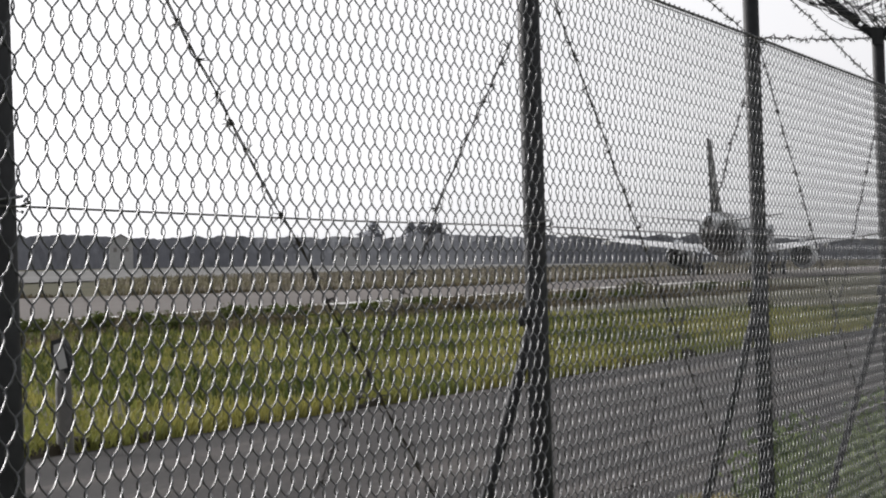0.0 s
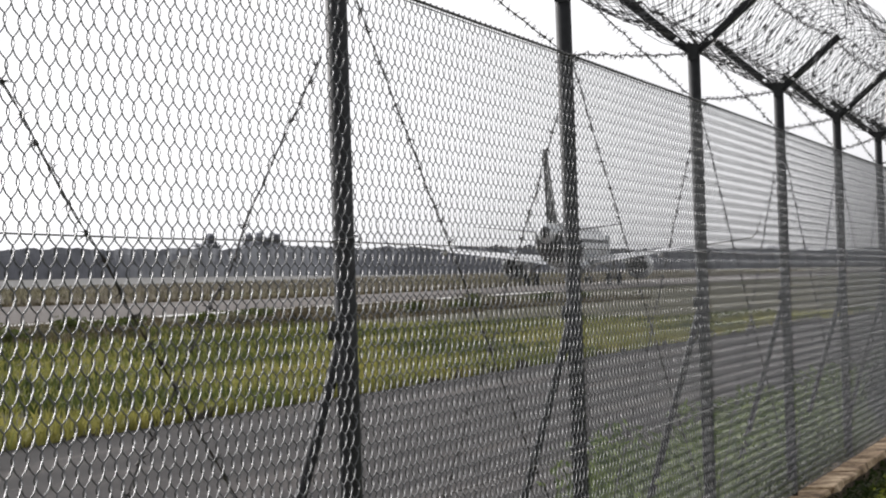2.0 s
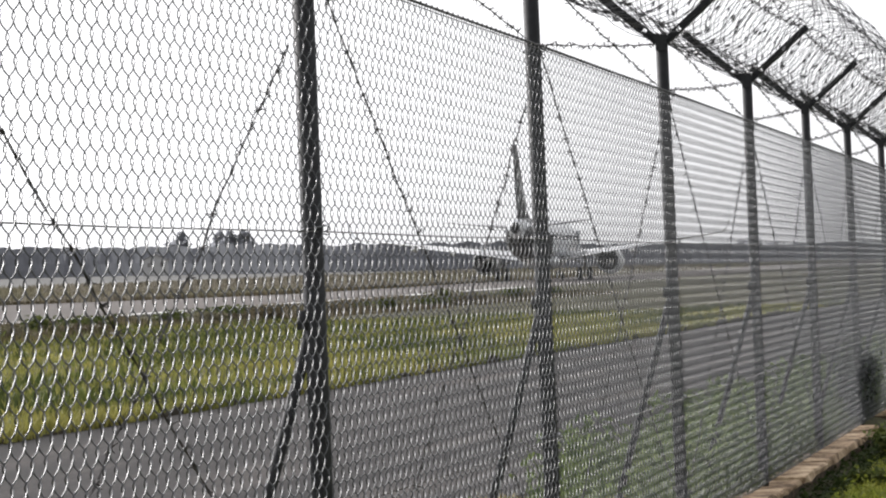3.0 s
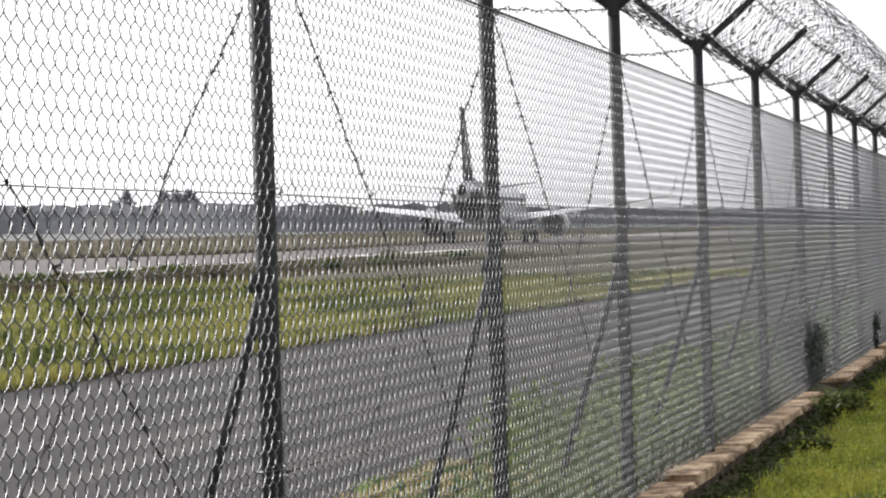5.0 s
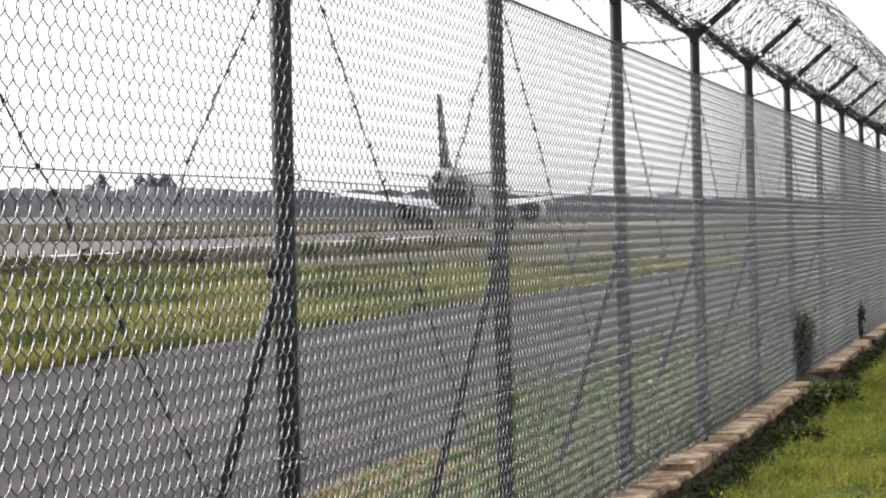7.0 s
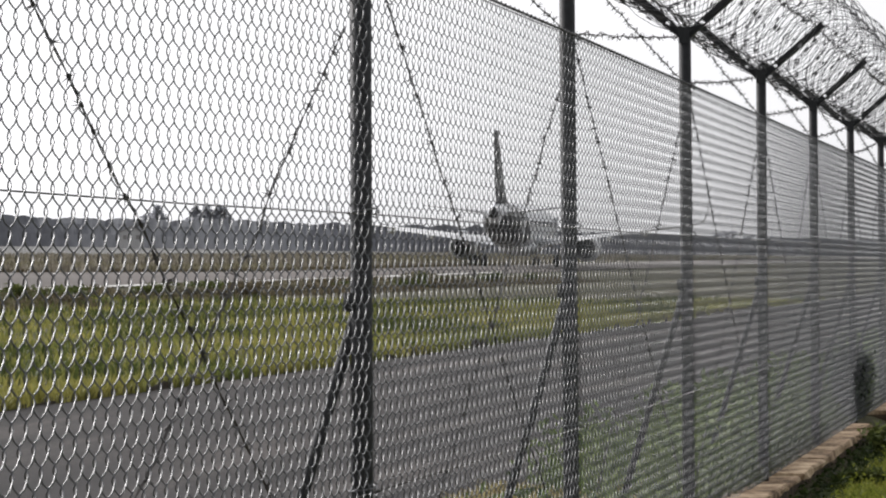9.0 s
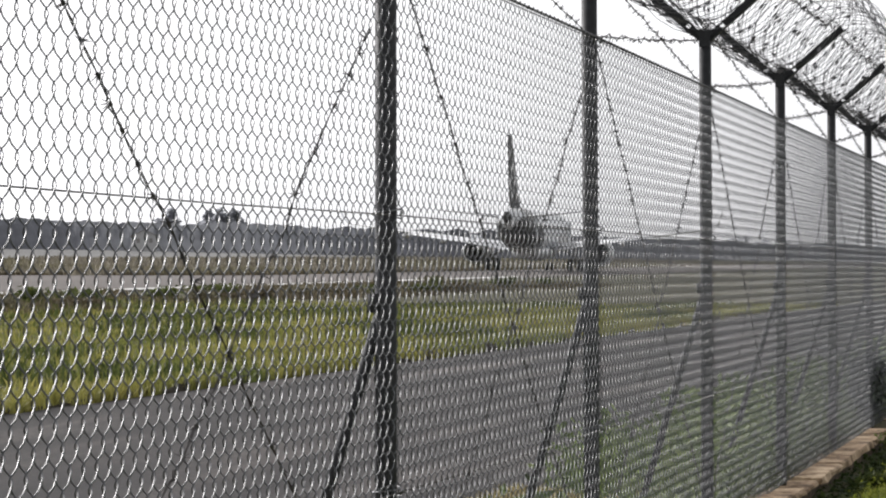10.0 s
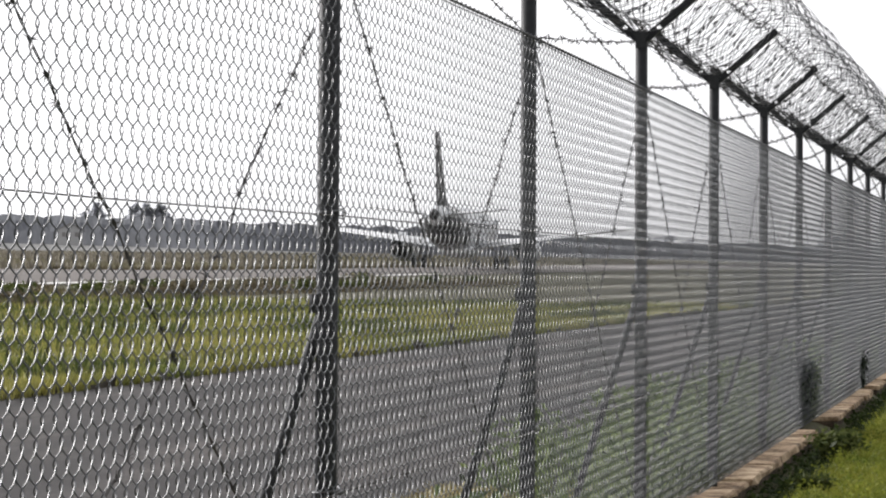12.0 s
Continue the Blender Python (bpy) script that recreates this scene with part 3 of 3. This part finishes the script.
UP, ARM, PLATE, BRACE = post_meshes()
FINE = chain_mesh()
RAZOR = [razor_bay(11 + k) for k in range(5)]
DIAG = [(barbed((-0.022, 0.16, 2.18), (-0.022, 3.35, 0.2), 3 + k).mesh("barbed_wire"), barbed((-0.026, 3.36, 1.89), (-0.026, 0.15, 0.0), 20 + k, 0.026).mesh("barbed_wire"),
         barbed((-0.02, 0.03, 2.115), (-0.02, 3.37, 2.335), 40 + k, 0.007).mesh("barbed_wire"), barbed((-0.02, 0.03, 2.43), (-0.02, 3.37, 2.135), 60 + k, 0.007).mesh("barbed_wire"),
         barbed((0.32, 0, 2.645), (0.32, BAY, 2.645), 80 + k, 0.03).mesh("barbed_wire"), barbed((-0.32, 0, 2.645), (-0.32, BAY, 2.645), 90 + k, 0.03).mesh("barbed_wire")) for k in range(3)]
TENS = Soup()
TENS.tube([(0.004, 0, 0), (0.004, BAY / 2, -0.004), (0.004, BAY, 0)], 0.0021, 5)
TENS = TENS.mesh("tension_wire", True)
CABLE = Soup()
CABLE.tube([(0.03, 0, TOP + 0.004), (0.031, BAY / 2, TOP + 0.001), (0.03, BAY, TOP + 0.004)], 0.0048, 6)
CABLE = CABLE.mesh("top_cable", True)
TIE = Soup()
TIE.tube([(0.040 * math.cos(a), 0.036 * math.sin(a), 0.004 * a) for a in [0.42 * j for j in range(19)]], 0.0024, 5)
TIE.tube([(0.034, 0.012, 0.01), (0.046, 0.018, 0.016), (0.047, 0.004, 0.022), (0.046, -0.006, 0.017)], 0.0026, 5)
TIE = TIE.mesh("wire_tie", True)

for k in range(FIRST, LAST):
    y = k * BAY - (0.045 if k == -1 else 0.0)
    lean = rg.gauss(0, 0.25)
    post = part("post", UP, M_POST, fence, "dark painted tubular steel post", True, pose(0, y, 0, lean * 0.3, lean * 0.6, 0))
    for sx in (1, -1):
        part("arm", ARM, M_POST, post, "angle-iron arm", m=pose(0.022 * sx, 0, JOINT - 0.015, 0, 49.5 * sx, 0) @ Matrix.Diagonal((sx, 1, 1, 1)))
    part("gusset_plate", PLATE, M_POST, post, m=pose(0, 0, JOINT - 0.025))
    part("brace", BRACE, M_POST, post, "slanting tubular brace", True)
    part("chain_link", FINE, M_WIRE, fence, "galvanised chain-link mesh", m=pose(0.033, k * BAY, 0))
    for z in (0.64, 1.385, TOP - 0.006):
        part("tension_wire", TENS, M_BARB, fence, m=pose(0.024, k * BAY, z))
    part("top_cable", CABLE, M_BARB, fence, "dark steel cable along the mesh top", m=pose(0, k * BAY, 0))
    for z in (0.63, 1.375, TOP - 0.03):
        part("wire_tie", TIE, M_TIE, post, "bright twisted wire tie", m=pose(0, 0, z, 0, 0, rg.uniform(-25, 25)))
    for b in DIAG[k % 3]:
        part("barbed_wire", b, M_BARB, fence, "rusty dark barbed wire", m=pose(0, k * BAY, 0))
    part("razor_coil", RAZOR[k % 5], M_RAZOR, fence, "dense coil of razor wire", m=pose(0, k * BAY, 0))


# ---------------------------------------------------------------- aircraft
def ellipse(cx, cz, rx, rz, y, n=28):
    return [(cx + rx * math.cos(t), y, cz + rz * math.sin(t)) for t in [2 * math.pi * k / n for k in range(n)]]


def foil(chord, thick, n=9):
    """An aerofoil section: points (along the chord from the front, height)."""
    up, lo = [], []
    for k in range(n + 1):
        c = 0.5 * (1 - math.cos(math.pi * k / n))
        t = 5 * thick * (0.2969 * math.sqrt(c) - 0.126 * c - 0.3516 * c * c + 0.2843 * c ** 3 - 0.1036 * c ** 4)
        up.append((c * chord, t * chord))
        lo.append((c * chord, -t * chord * 0.7))
    return up + lo[-2:0:-1]


def airliner(m):
    """Twin-engined single-aisle airliner; its nose points along +y, wheels at z = 0, main wheels at y = 0."""
    t = thing("airliner", "white twin-engine airliner with black and silver tail", "aircraft", m)
    CZ = 3.55
    # (y, radius x, radius z, centre z)
    st = [(-20.2, 0.12, 0.16, 4.75), (-19.9, 0.33, 0.38, 4.72), (-18.5, 0.75, 0.85, 4.55), (-16.5, 1.18, 1.28, 4.27), (-14.0, 1.55, 1.62, 3.98), (-11.5, 1.82, 1.88, 3.74),
          (-9.0, 1.96, 2.03, 3.59), (-6.5, 1.975, 2.07, CZ), (-3, 1.975, 2.07, CZ), (1, 1.975, 2.07, CZ), (5, 1.975, 2.07, CZ), (9, 1.975, 2.07, CZ), (11.5, 1.95, 2.04, 3.54), (13.2, 1.80, 1.88, 3.44),
          (14.7, 1.50, 1.56, 3.28), (15.9, 1.08, 1.12, 3.10), (16.7, 0.62, 0.64, 2.98), (17.1, 0.22, 0.22, 2.92)]
    fine = []
    for (a, b) in zip(st, st[1:]):
        for k in range(4):
            u = k / 4
            fine.append(tuple(p + (q - p) * u for p, q in zip(a, b)))
    fine.append(st[-1])
    s = Soup()

    def paint(p):
        # black sweep from the fin down and forward round the rear body, silver bands in it
        q = p[1] + (p[2] - 3.5) * 1.15
        mid = np.interp(p[1], [r[0] for r in st], [r[3] for r in st])
        if p[1] < -19.5:
            return 1
        if -18.6 < p[1] and q < -8.9 and 2.2 < p[2] < min(4.5, mid + 0.5):
            return 2 if -12.4 < q < -11.6 else 1
        if -14.6 < q < -8.9 and p[1] < -9.5:
            return 1 if (q * 0.9) % 1.0 < 0.45 else 2
        return 0

    s.loft([ellipse(0, z, rx, rz, y, 32) for y, rx, rz, z in fine], mats=paint)
    body = part("fuselage", s, [M_WHITE, M_BLACK, M_STRIPE], t, "white body with black sweep at the rear", True)
    s = Soup()
    s.tube([(0, -20.15, 4.76), (0, -20.45, 4.78)], 0.12, 10)
    part("tail_exhaust", s, M_DARKMETAL, body)
    s = Soup()
    s.loft([ellipse(0, 1.75, 1.75 * q, 0.75 * q, y, 20) for y, q in ((-6, 0.25), (-4.5, 0.75), (-2.5, 1.0), (1, 1.05), (4, 0.95), (6, 0.6), (7, 0.2))])
    part("belly_fairing", s, M_WHITE, body, smooth=True)
    for side in (1, -1):
        win = Soup()
        win.loft([[(dx, 0.12 * math.cos(a), 0.17 * math.sin(a)) for a in [math.pi * k / 4 for k in range(8)]] for dx in (-0.03, 0.03)])
        win = win.mesh("cabin_window")
        for k in range(34):
            part("cabin_window", win, M_GLASS, body, m=pose(side * 1.955, -9.5 + k * 0.66, 3.98))
        for y in (-12.2, 12.6):
            d = Soup()
            d.box((side * (1.60 if y < 0 else 1.83), y, 3.9 if y < 0 else 3.7), (0.35, 0.82, 1.85))
            part("cabin_door", d, M_WHITE, body)
    # wings
    for side in (1, -1):
        s = Soup()
        secs = [(1.6, 5.6, 7.0, 2.15, 0.14), (6.2, 2.9, 3.9, 2.75, 0.12), (11.5, 0.25, 2.6, 3.40, 0.11), (16.6, -2.45, 1.6, 4.05, 0.10)]
        s.loft([[(side * x, yl - cx, z0 + cz) for cx, cz in foil(ch, th)] for x, yl, ch, z0, th in secs])
        wing = part("wing", s, M_WING, t, "pale grey swept wing", True)
        s = Soup()
        s.loft([[(side * (x + cz * 0.9), yl - cx, z0) for cx, cz in foil(ch, 0.09)] for x, yl, ch, z0 in ((16.6, -2.5, 1.55, 4.06), (17.05, -2.95, 1.25, 4.5), (17.35, -3.6, 0.95, 5.3), (17.5, -4.2, 0.5, 6.2))])
        part("winglet", s, M_WHITE, wing, smooth=True)
        for x, y0, z0 in ((4.9, -1.2, 2.3), (8.2, -1.5, 2.85), (11.6, -2.2, 3.3)):
            f = Soup()
            f.loft([ellipse(side * x, z0 - 0.18 - 0.05 * abs(y), 0.19 * q, 0.26 * q, y0 + y, 10) for y, q in ((2.2, 0.2), (1.2, 0.9), (0, 1.0), (-1.0, 0.7), (-1.7, 0.1))])
            part("flap_fairing", f, M_WING, wing, smooth=True)
        fl = Soup()
        fl.loft([[(side * x, yl - cx, z0 - cx * 0.14 + cz) for cx, cz in foil(ch, 0.10)] for x, yl, ch, z0 in ((2.1, -1.2, 1.55, 2.12), (6.1, -0.9, 1.35, 2.70), (11.2, -2.2, 0.95, 3.32))])
        part("flap", fl, M_WING, wing, "slightly lowered flap", True)
        # engine
        e = Soup()
        ex, ez = side * 5.75, 1.72
        prof = [(5.35, 0.98), (5.55, 1.03), (5.5, 1.10), (5.1, 1.2), (4.0, 1.25), (2.6, 1.17), (1.6, 1.0), (1.55, 0.95), (2.4, 0.92)]
        e.loft([ellipse(ex, ez, q, q, y, 28) for y, q in prof], caps=False)
        nac = part("engine", e, M_WHITE, t, "white engine nacelle under the wing", True)
        c = Soup()
        c.loft([ellipse(ex, ez, q, q, y, 20) for y, q in ((2.6, 0.80), (1.5, 0.72), (0.75, 0.50), (0.72, 0.44), (1.0, 0.4))], caps=False)
        part("core_nozzle", c, M_DARKMETAL, nac, smooth=True)
        c = Soup()
        c.loft([ellipse(ex, ez, q, q, y, 16) for y, q in ((1.2, 0.40), (0.6, 0.26), (0.15, 0.05))])
        part("exhaust_cone", c, M_DARKMETAL, nac, smooth=True)
        c = Soup()
        c.tube([(ex, 5.0, ez), (ex, 4.9, ez)], 0.98, 24)
        part("fan_face", c, M_DARKMETAL, nac)
        c = Soup()
        c.tube([(ex, 2.45, ez), (ex, 2.35, ez)], 0.95, 24)
        part("bypass_duct", c, M_DARKMETAL, nac)
        c = Soup()
        c.box((ex, 2.6, ez + 1.2), (0.28, 4.2, 0.65))
        part("pylon", c, M_WHITE, nac)
        # tailplane
        s = Soup()
        s.loft([[(side * x, yl - cx, z0 + cz) for cx, cz in foil(ch, 0.10)] for x, yl, ch, z0 in ((0.55, -14.0, 3.7, 4.70), (6.2, -17.4, 1.5, 5.25))])
        part("tailplane", s, M_WING, t, "pale grey tailplane", True)
        # main gear
        g = Soup()
        gx = side * 3.8
        g.tube([(gx, 0, 0.58), (gx, 0, 2.6)], 0.12, 10)
        g.tube([(gx - 0.55, 0, 0.58), (gx + 0.55, 0, 0.58)], 0.08, 8)
        g.tube([(gx, 0, 1.4), (side * 2.2, 0, 2.2)], 0.07, 8)
        gear = part("main_gear", g, M_METAL, t, "main undercarriage leg", True)
        for wx in (-0.46, 0.46):
            w = Soup()
            w.loft([[(gx + wx + dx, q * math.cos(a), 0.58 + q * math.sin(a)) for a in [2 * math.pi * k / 24 for k in range(24)]] for dx, q in ((-0.2, 0.3), (-0.21, 0.5), (-0.14, 0.58), (0.14, 0.58), (0.21, 0.5), (0.2, 0.3))])
            part("wheel", w, M_TYRE, gear, "black rubber wheel", True)
        d = Soup()
        d.box((gx + side * 0.32, 0, 1.65), (0.05, 0.75, 1.3))
        part("gear_door", d, M_WHITE, gear)
    # nose gear
    g = Soup()
    g.tube([(0, 12.6, 0.4), (0, 12.4, 2.0)], 0.09, 10)
    gear = part("nose_gear", g, M_METAL, t, "nose undercarriage leg", True)
    for wx in (-0.25, 0.25):
        w = Soup()
        w.loft([[(wx + dx, 12.6 + q * math.cos(a), 0.38 + q * math.sin(a)) for a in [2 * math.pi * k / 20 for k in range(20)]] for dx, q in ((-0.11, 0.2), (-0.1, 0.34), (-0.06, 0.38), (0.06, 0.38), (0.1, 0.34), (0.11, 0.2))])
        part("wheel", w, M_TYRE, gear, "black rubber wheel", True)
    # fin: (height, leading edge y, chord)
    s = Soup()
    fs = [(5.3, -9.2, 8.4), (5.75, -11.2, 6.9), (6.4, -12.3, 6.2), (8.5, -14.3, 4.9), (10.5, -16.15, 3.65), (11.75, -17.3, 2.9)]
    s.loft([[(cz, yl - cx, z) for cx, cz in foil(ch, 0.07)] for z, yl, ch in fs])
    fin = part("fin", s, M_BLACK, t, "black fin with silver streaks", True)

    def at(z, u):
        for (z0, y0, c0), (z1, y1, c1) in zip(fs, fs[1:]):
            if z <= z1:
                k = (z - z0) / (z1 - z0)
                return (y0 + (y1 - y0) * k) - u * (c0 + (c1 - c0) * k), c0 + (c1 - c0) * k
        return fs[-1][1] - u * fs[-1][2], fs[-1][2]

    for side in (1, -1):
        for (za, ua, zb, ub, wd) in ((10.9, 0.55, 6.0, 0.18, 0.13), (9.4, 0.75, 6.2, 0.55, 0.10), (8.2, 0.35, 5.9, 0.04, 0.07), (7.6, 0.85, 6.0, 0.78, 0.07)):
            v, n = [], 14
            for k in range(n + 1):
                f = k / n
                z = za + (zb - za) * f
                u = ua + (ub - ua) * f ** 1.4
                half = wd * math.sin(math.pi * min(1, 0.12 + f * 0.95)) * 0.6
                for uu in (u - half, u + half):
                    yy, ch = at(z, uu)
                    uc = min(max(uu, 0), 1)
                    tt = 0.35 * (0.2969 * math.sqrt(uc) - 0.126 * uc - 0.3516 * uc * uc + 0.2843 * uc ** 3 - 0.1036 * uc ** 4) * ch
                    v.append((side * ((tt if side > 0 else tt * 0.7) + 0.012), yy, z))
            b = Soup()
            b.add(v, [(2 * k, 2 * k + 1, 2 * k + 3, 2 * k + 2) for k in range(n)])
            part("livery_streak", b, M_STRIPE, fin, "silver painted streak")
    return t


airliner(pose(-50.2, 276.0, level(-50.2, 276.0) + 0.04, 0.22, 1.28, 3.5))

# ---------------------------------------------------------------- far trees
def tree(x, y, height, spread, seed, small=False):
    r = random.Random(seed)
    t = thing("tree", "distant leafy tree on the horizon, haze painted pale grey", "tree", pose(x, y, level(x, y) - 0.1), "tree line")
    s = Soup()
    s.tube([(0, 0, 0), (r.gauss(0, .2), r.gauss(0, .2), height * 0.35), (r.gauss(0, .4), r.gauss(0, .4), height * 0.75)], [height * 0.03, height * 0.022, height * 0.008], 6)
    clumps = []
    for _ in range(9 if small else 16):
        a = r.uniform(0, 6.28)
        q = r.random() ** 0.6
        c = Vector((math.cos(a) * spread * q, math.sin(a) * spread * q, height * r.uniform(0.28, 0.92) * (1 - 0.3 * q * q)))
        s.tube([(0, 0, height * 0.25), tuple(c * 0.6 + Vector((0, 0, height * 0.1))), tuple(c)], [height * 0.012, height * 0.008, height * 0.003], 4)
        clumps.append((c, r.uniform(0.25, 0.45) * spread))
    part("trunk", s, M_BARK, t)
    pts = []
    for _ in range(420 if small else 1500):
        c, q = r.choice(clumps)
        pts.append((c.x + r.gauss(0, q * 0.6), c.y + r.gauss(0, q * 0.6), max(0.2, c.z + r.gauss(0, q * 0.5))))
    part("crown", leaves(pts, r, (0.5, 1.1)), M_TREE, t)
    return t


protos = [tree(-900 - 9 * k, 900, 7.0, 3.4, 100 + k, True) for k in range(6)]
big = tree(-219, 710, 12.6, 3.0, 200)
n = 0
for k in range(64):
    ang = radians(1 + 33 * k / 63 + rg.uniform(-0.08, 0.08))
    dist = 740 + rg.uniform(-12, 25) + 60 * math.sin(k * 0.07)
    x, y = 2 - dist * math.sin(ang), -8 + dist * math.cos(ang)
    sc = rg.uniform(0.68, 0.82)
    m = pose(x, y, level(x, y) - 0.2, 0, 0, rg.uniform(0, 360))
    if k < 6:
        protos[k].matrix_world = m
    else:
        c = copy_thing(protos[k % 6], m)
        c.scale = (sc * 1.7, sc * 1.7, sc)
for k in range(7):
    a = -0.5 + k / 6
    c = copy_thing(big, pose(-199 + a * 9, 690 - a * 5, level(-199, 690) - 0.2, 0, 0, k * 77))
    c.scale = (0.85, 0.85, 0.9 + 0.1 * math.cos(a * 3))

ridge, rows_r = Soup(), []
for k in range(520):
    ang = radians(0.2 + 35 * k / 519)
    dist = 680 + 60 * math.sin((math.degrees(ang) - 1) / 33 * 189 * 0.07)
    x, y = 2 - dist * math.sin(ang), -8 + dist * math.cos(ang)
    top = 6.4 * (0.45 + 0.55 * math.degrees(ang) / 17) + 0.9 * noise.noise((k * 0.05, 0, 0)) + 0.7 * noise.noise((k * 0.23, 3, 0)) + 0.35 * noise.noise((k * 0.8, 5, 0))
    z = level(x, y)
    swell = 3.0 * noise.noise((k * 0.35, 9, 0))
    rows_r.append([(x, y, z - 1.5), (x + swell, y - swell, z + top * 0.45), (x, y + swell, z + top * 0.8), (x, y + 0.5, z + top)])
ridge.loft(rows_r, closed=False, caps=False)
tagged(part("backdrop", ridge, M_RIDGE), "grey-blue belt of far woodland with added haze glow", "woodland", kind="structure")

# ---------------------------------------------------------------- small things on the airside
mk = thing("marker_post", "grey airfield marker post with dark angled head", "marker", pose(-8.02, 16.0, level(-8.02, 16.0)))
s = Soup()
s.tube([(0, 0, -0.03), (0, 0, 0.05), (0, 0, 0.55), (0, 0, 0.70)], [0.10, 0.072, 0.068, 0.055], 12)
part("post", s, M_MARKER, mk, "grey post", True)
turn = Euler((0, radians(-14), 0)).to_matrix()
s = Soup()
s.loft([[(turn @ Vector((px, py, pz))) + Vector((0, 0, 0.82)) for px, pz in ((-0.06, -0.15), (0.06, -0.15), (0.075, 0.06), (0.05, 0.14), (-0.05, 0.14), (-0.075, 0.06))] for py in (-0.045, 0.045)])
head = part("head", s, M_POST, mk, "dark tilted head")
s = Soup()
s.loft([[(turn @ Vector((px, py, pz))) + Vector((0, 0, 0.82)) for px, pz in ((-0.035, -0.11), (0.035, -0.11), (0.045, 0.05), (0.03, 0.10), (-0.03, 0.10), (-0.045, 0.05))] for py in (-0.053, -0.044)])
part("face_plate", s, M_FAR, head, "pale face plate")


# ---------------------------------------------------------------- far buildings
def far_building(x, y, wide, deep, eaves, ridge_up, turn_deg, label):
    b = thing("far_building", label, "building", pose(x, y, level(x, y), 0, 0, turn_deg), "buildings in the tree line")
    w = Soup()
    w.loft([[(-wide / 2, yy, -0.5), (wide / 2, yy, -0.5), (wide / 2, yy, eaves), (0, yy, eaves + ridge_up), (-wide / 2, yy, eaves)] for yy in (-deep / 2, deep / 2)])
    wall = part("wall", w, M_FAR, b, "pale rendered wall")
    for sx in (1, -1):
        r = Soup()
        r.loft([[(0, yy, eaves + ridge_up + 0.02), (sx * (wide / 2 + 0.35), yy, eaves - 0.2), (sx * (wide / 2 + 0.35), yy, eaves), (0, yy, eaves + ridge_up + 0.24)] for yy in (-deep / 2 - 0.3, deep / 2 + 0.3)])
        part("roof", r, M_ROOF, b, "grey roof slope")
    for k in range(2):
        g = Soup()
        g.box(((k - 0.5) * wide * 0.5, -deep / 2 - 0.02, eaves * 0.72), (0.7, 0.08, 0.9))
        part("window", g, M_ROOF, wall, "grey curtained window")


far_building(-193, 612, 5.2, 6.0, 3.3, 1.2, 18, "small pale house among the distant trees")
far_building(-237, 597, 4.8, 7.0, 5.6, 1.5, 22, "taller pale house among the distant trees")
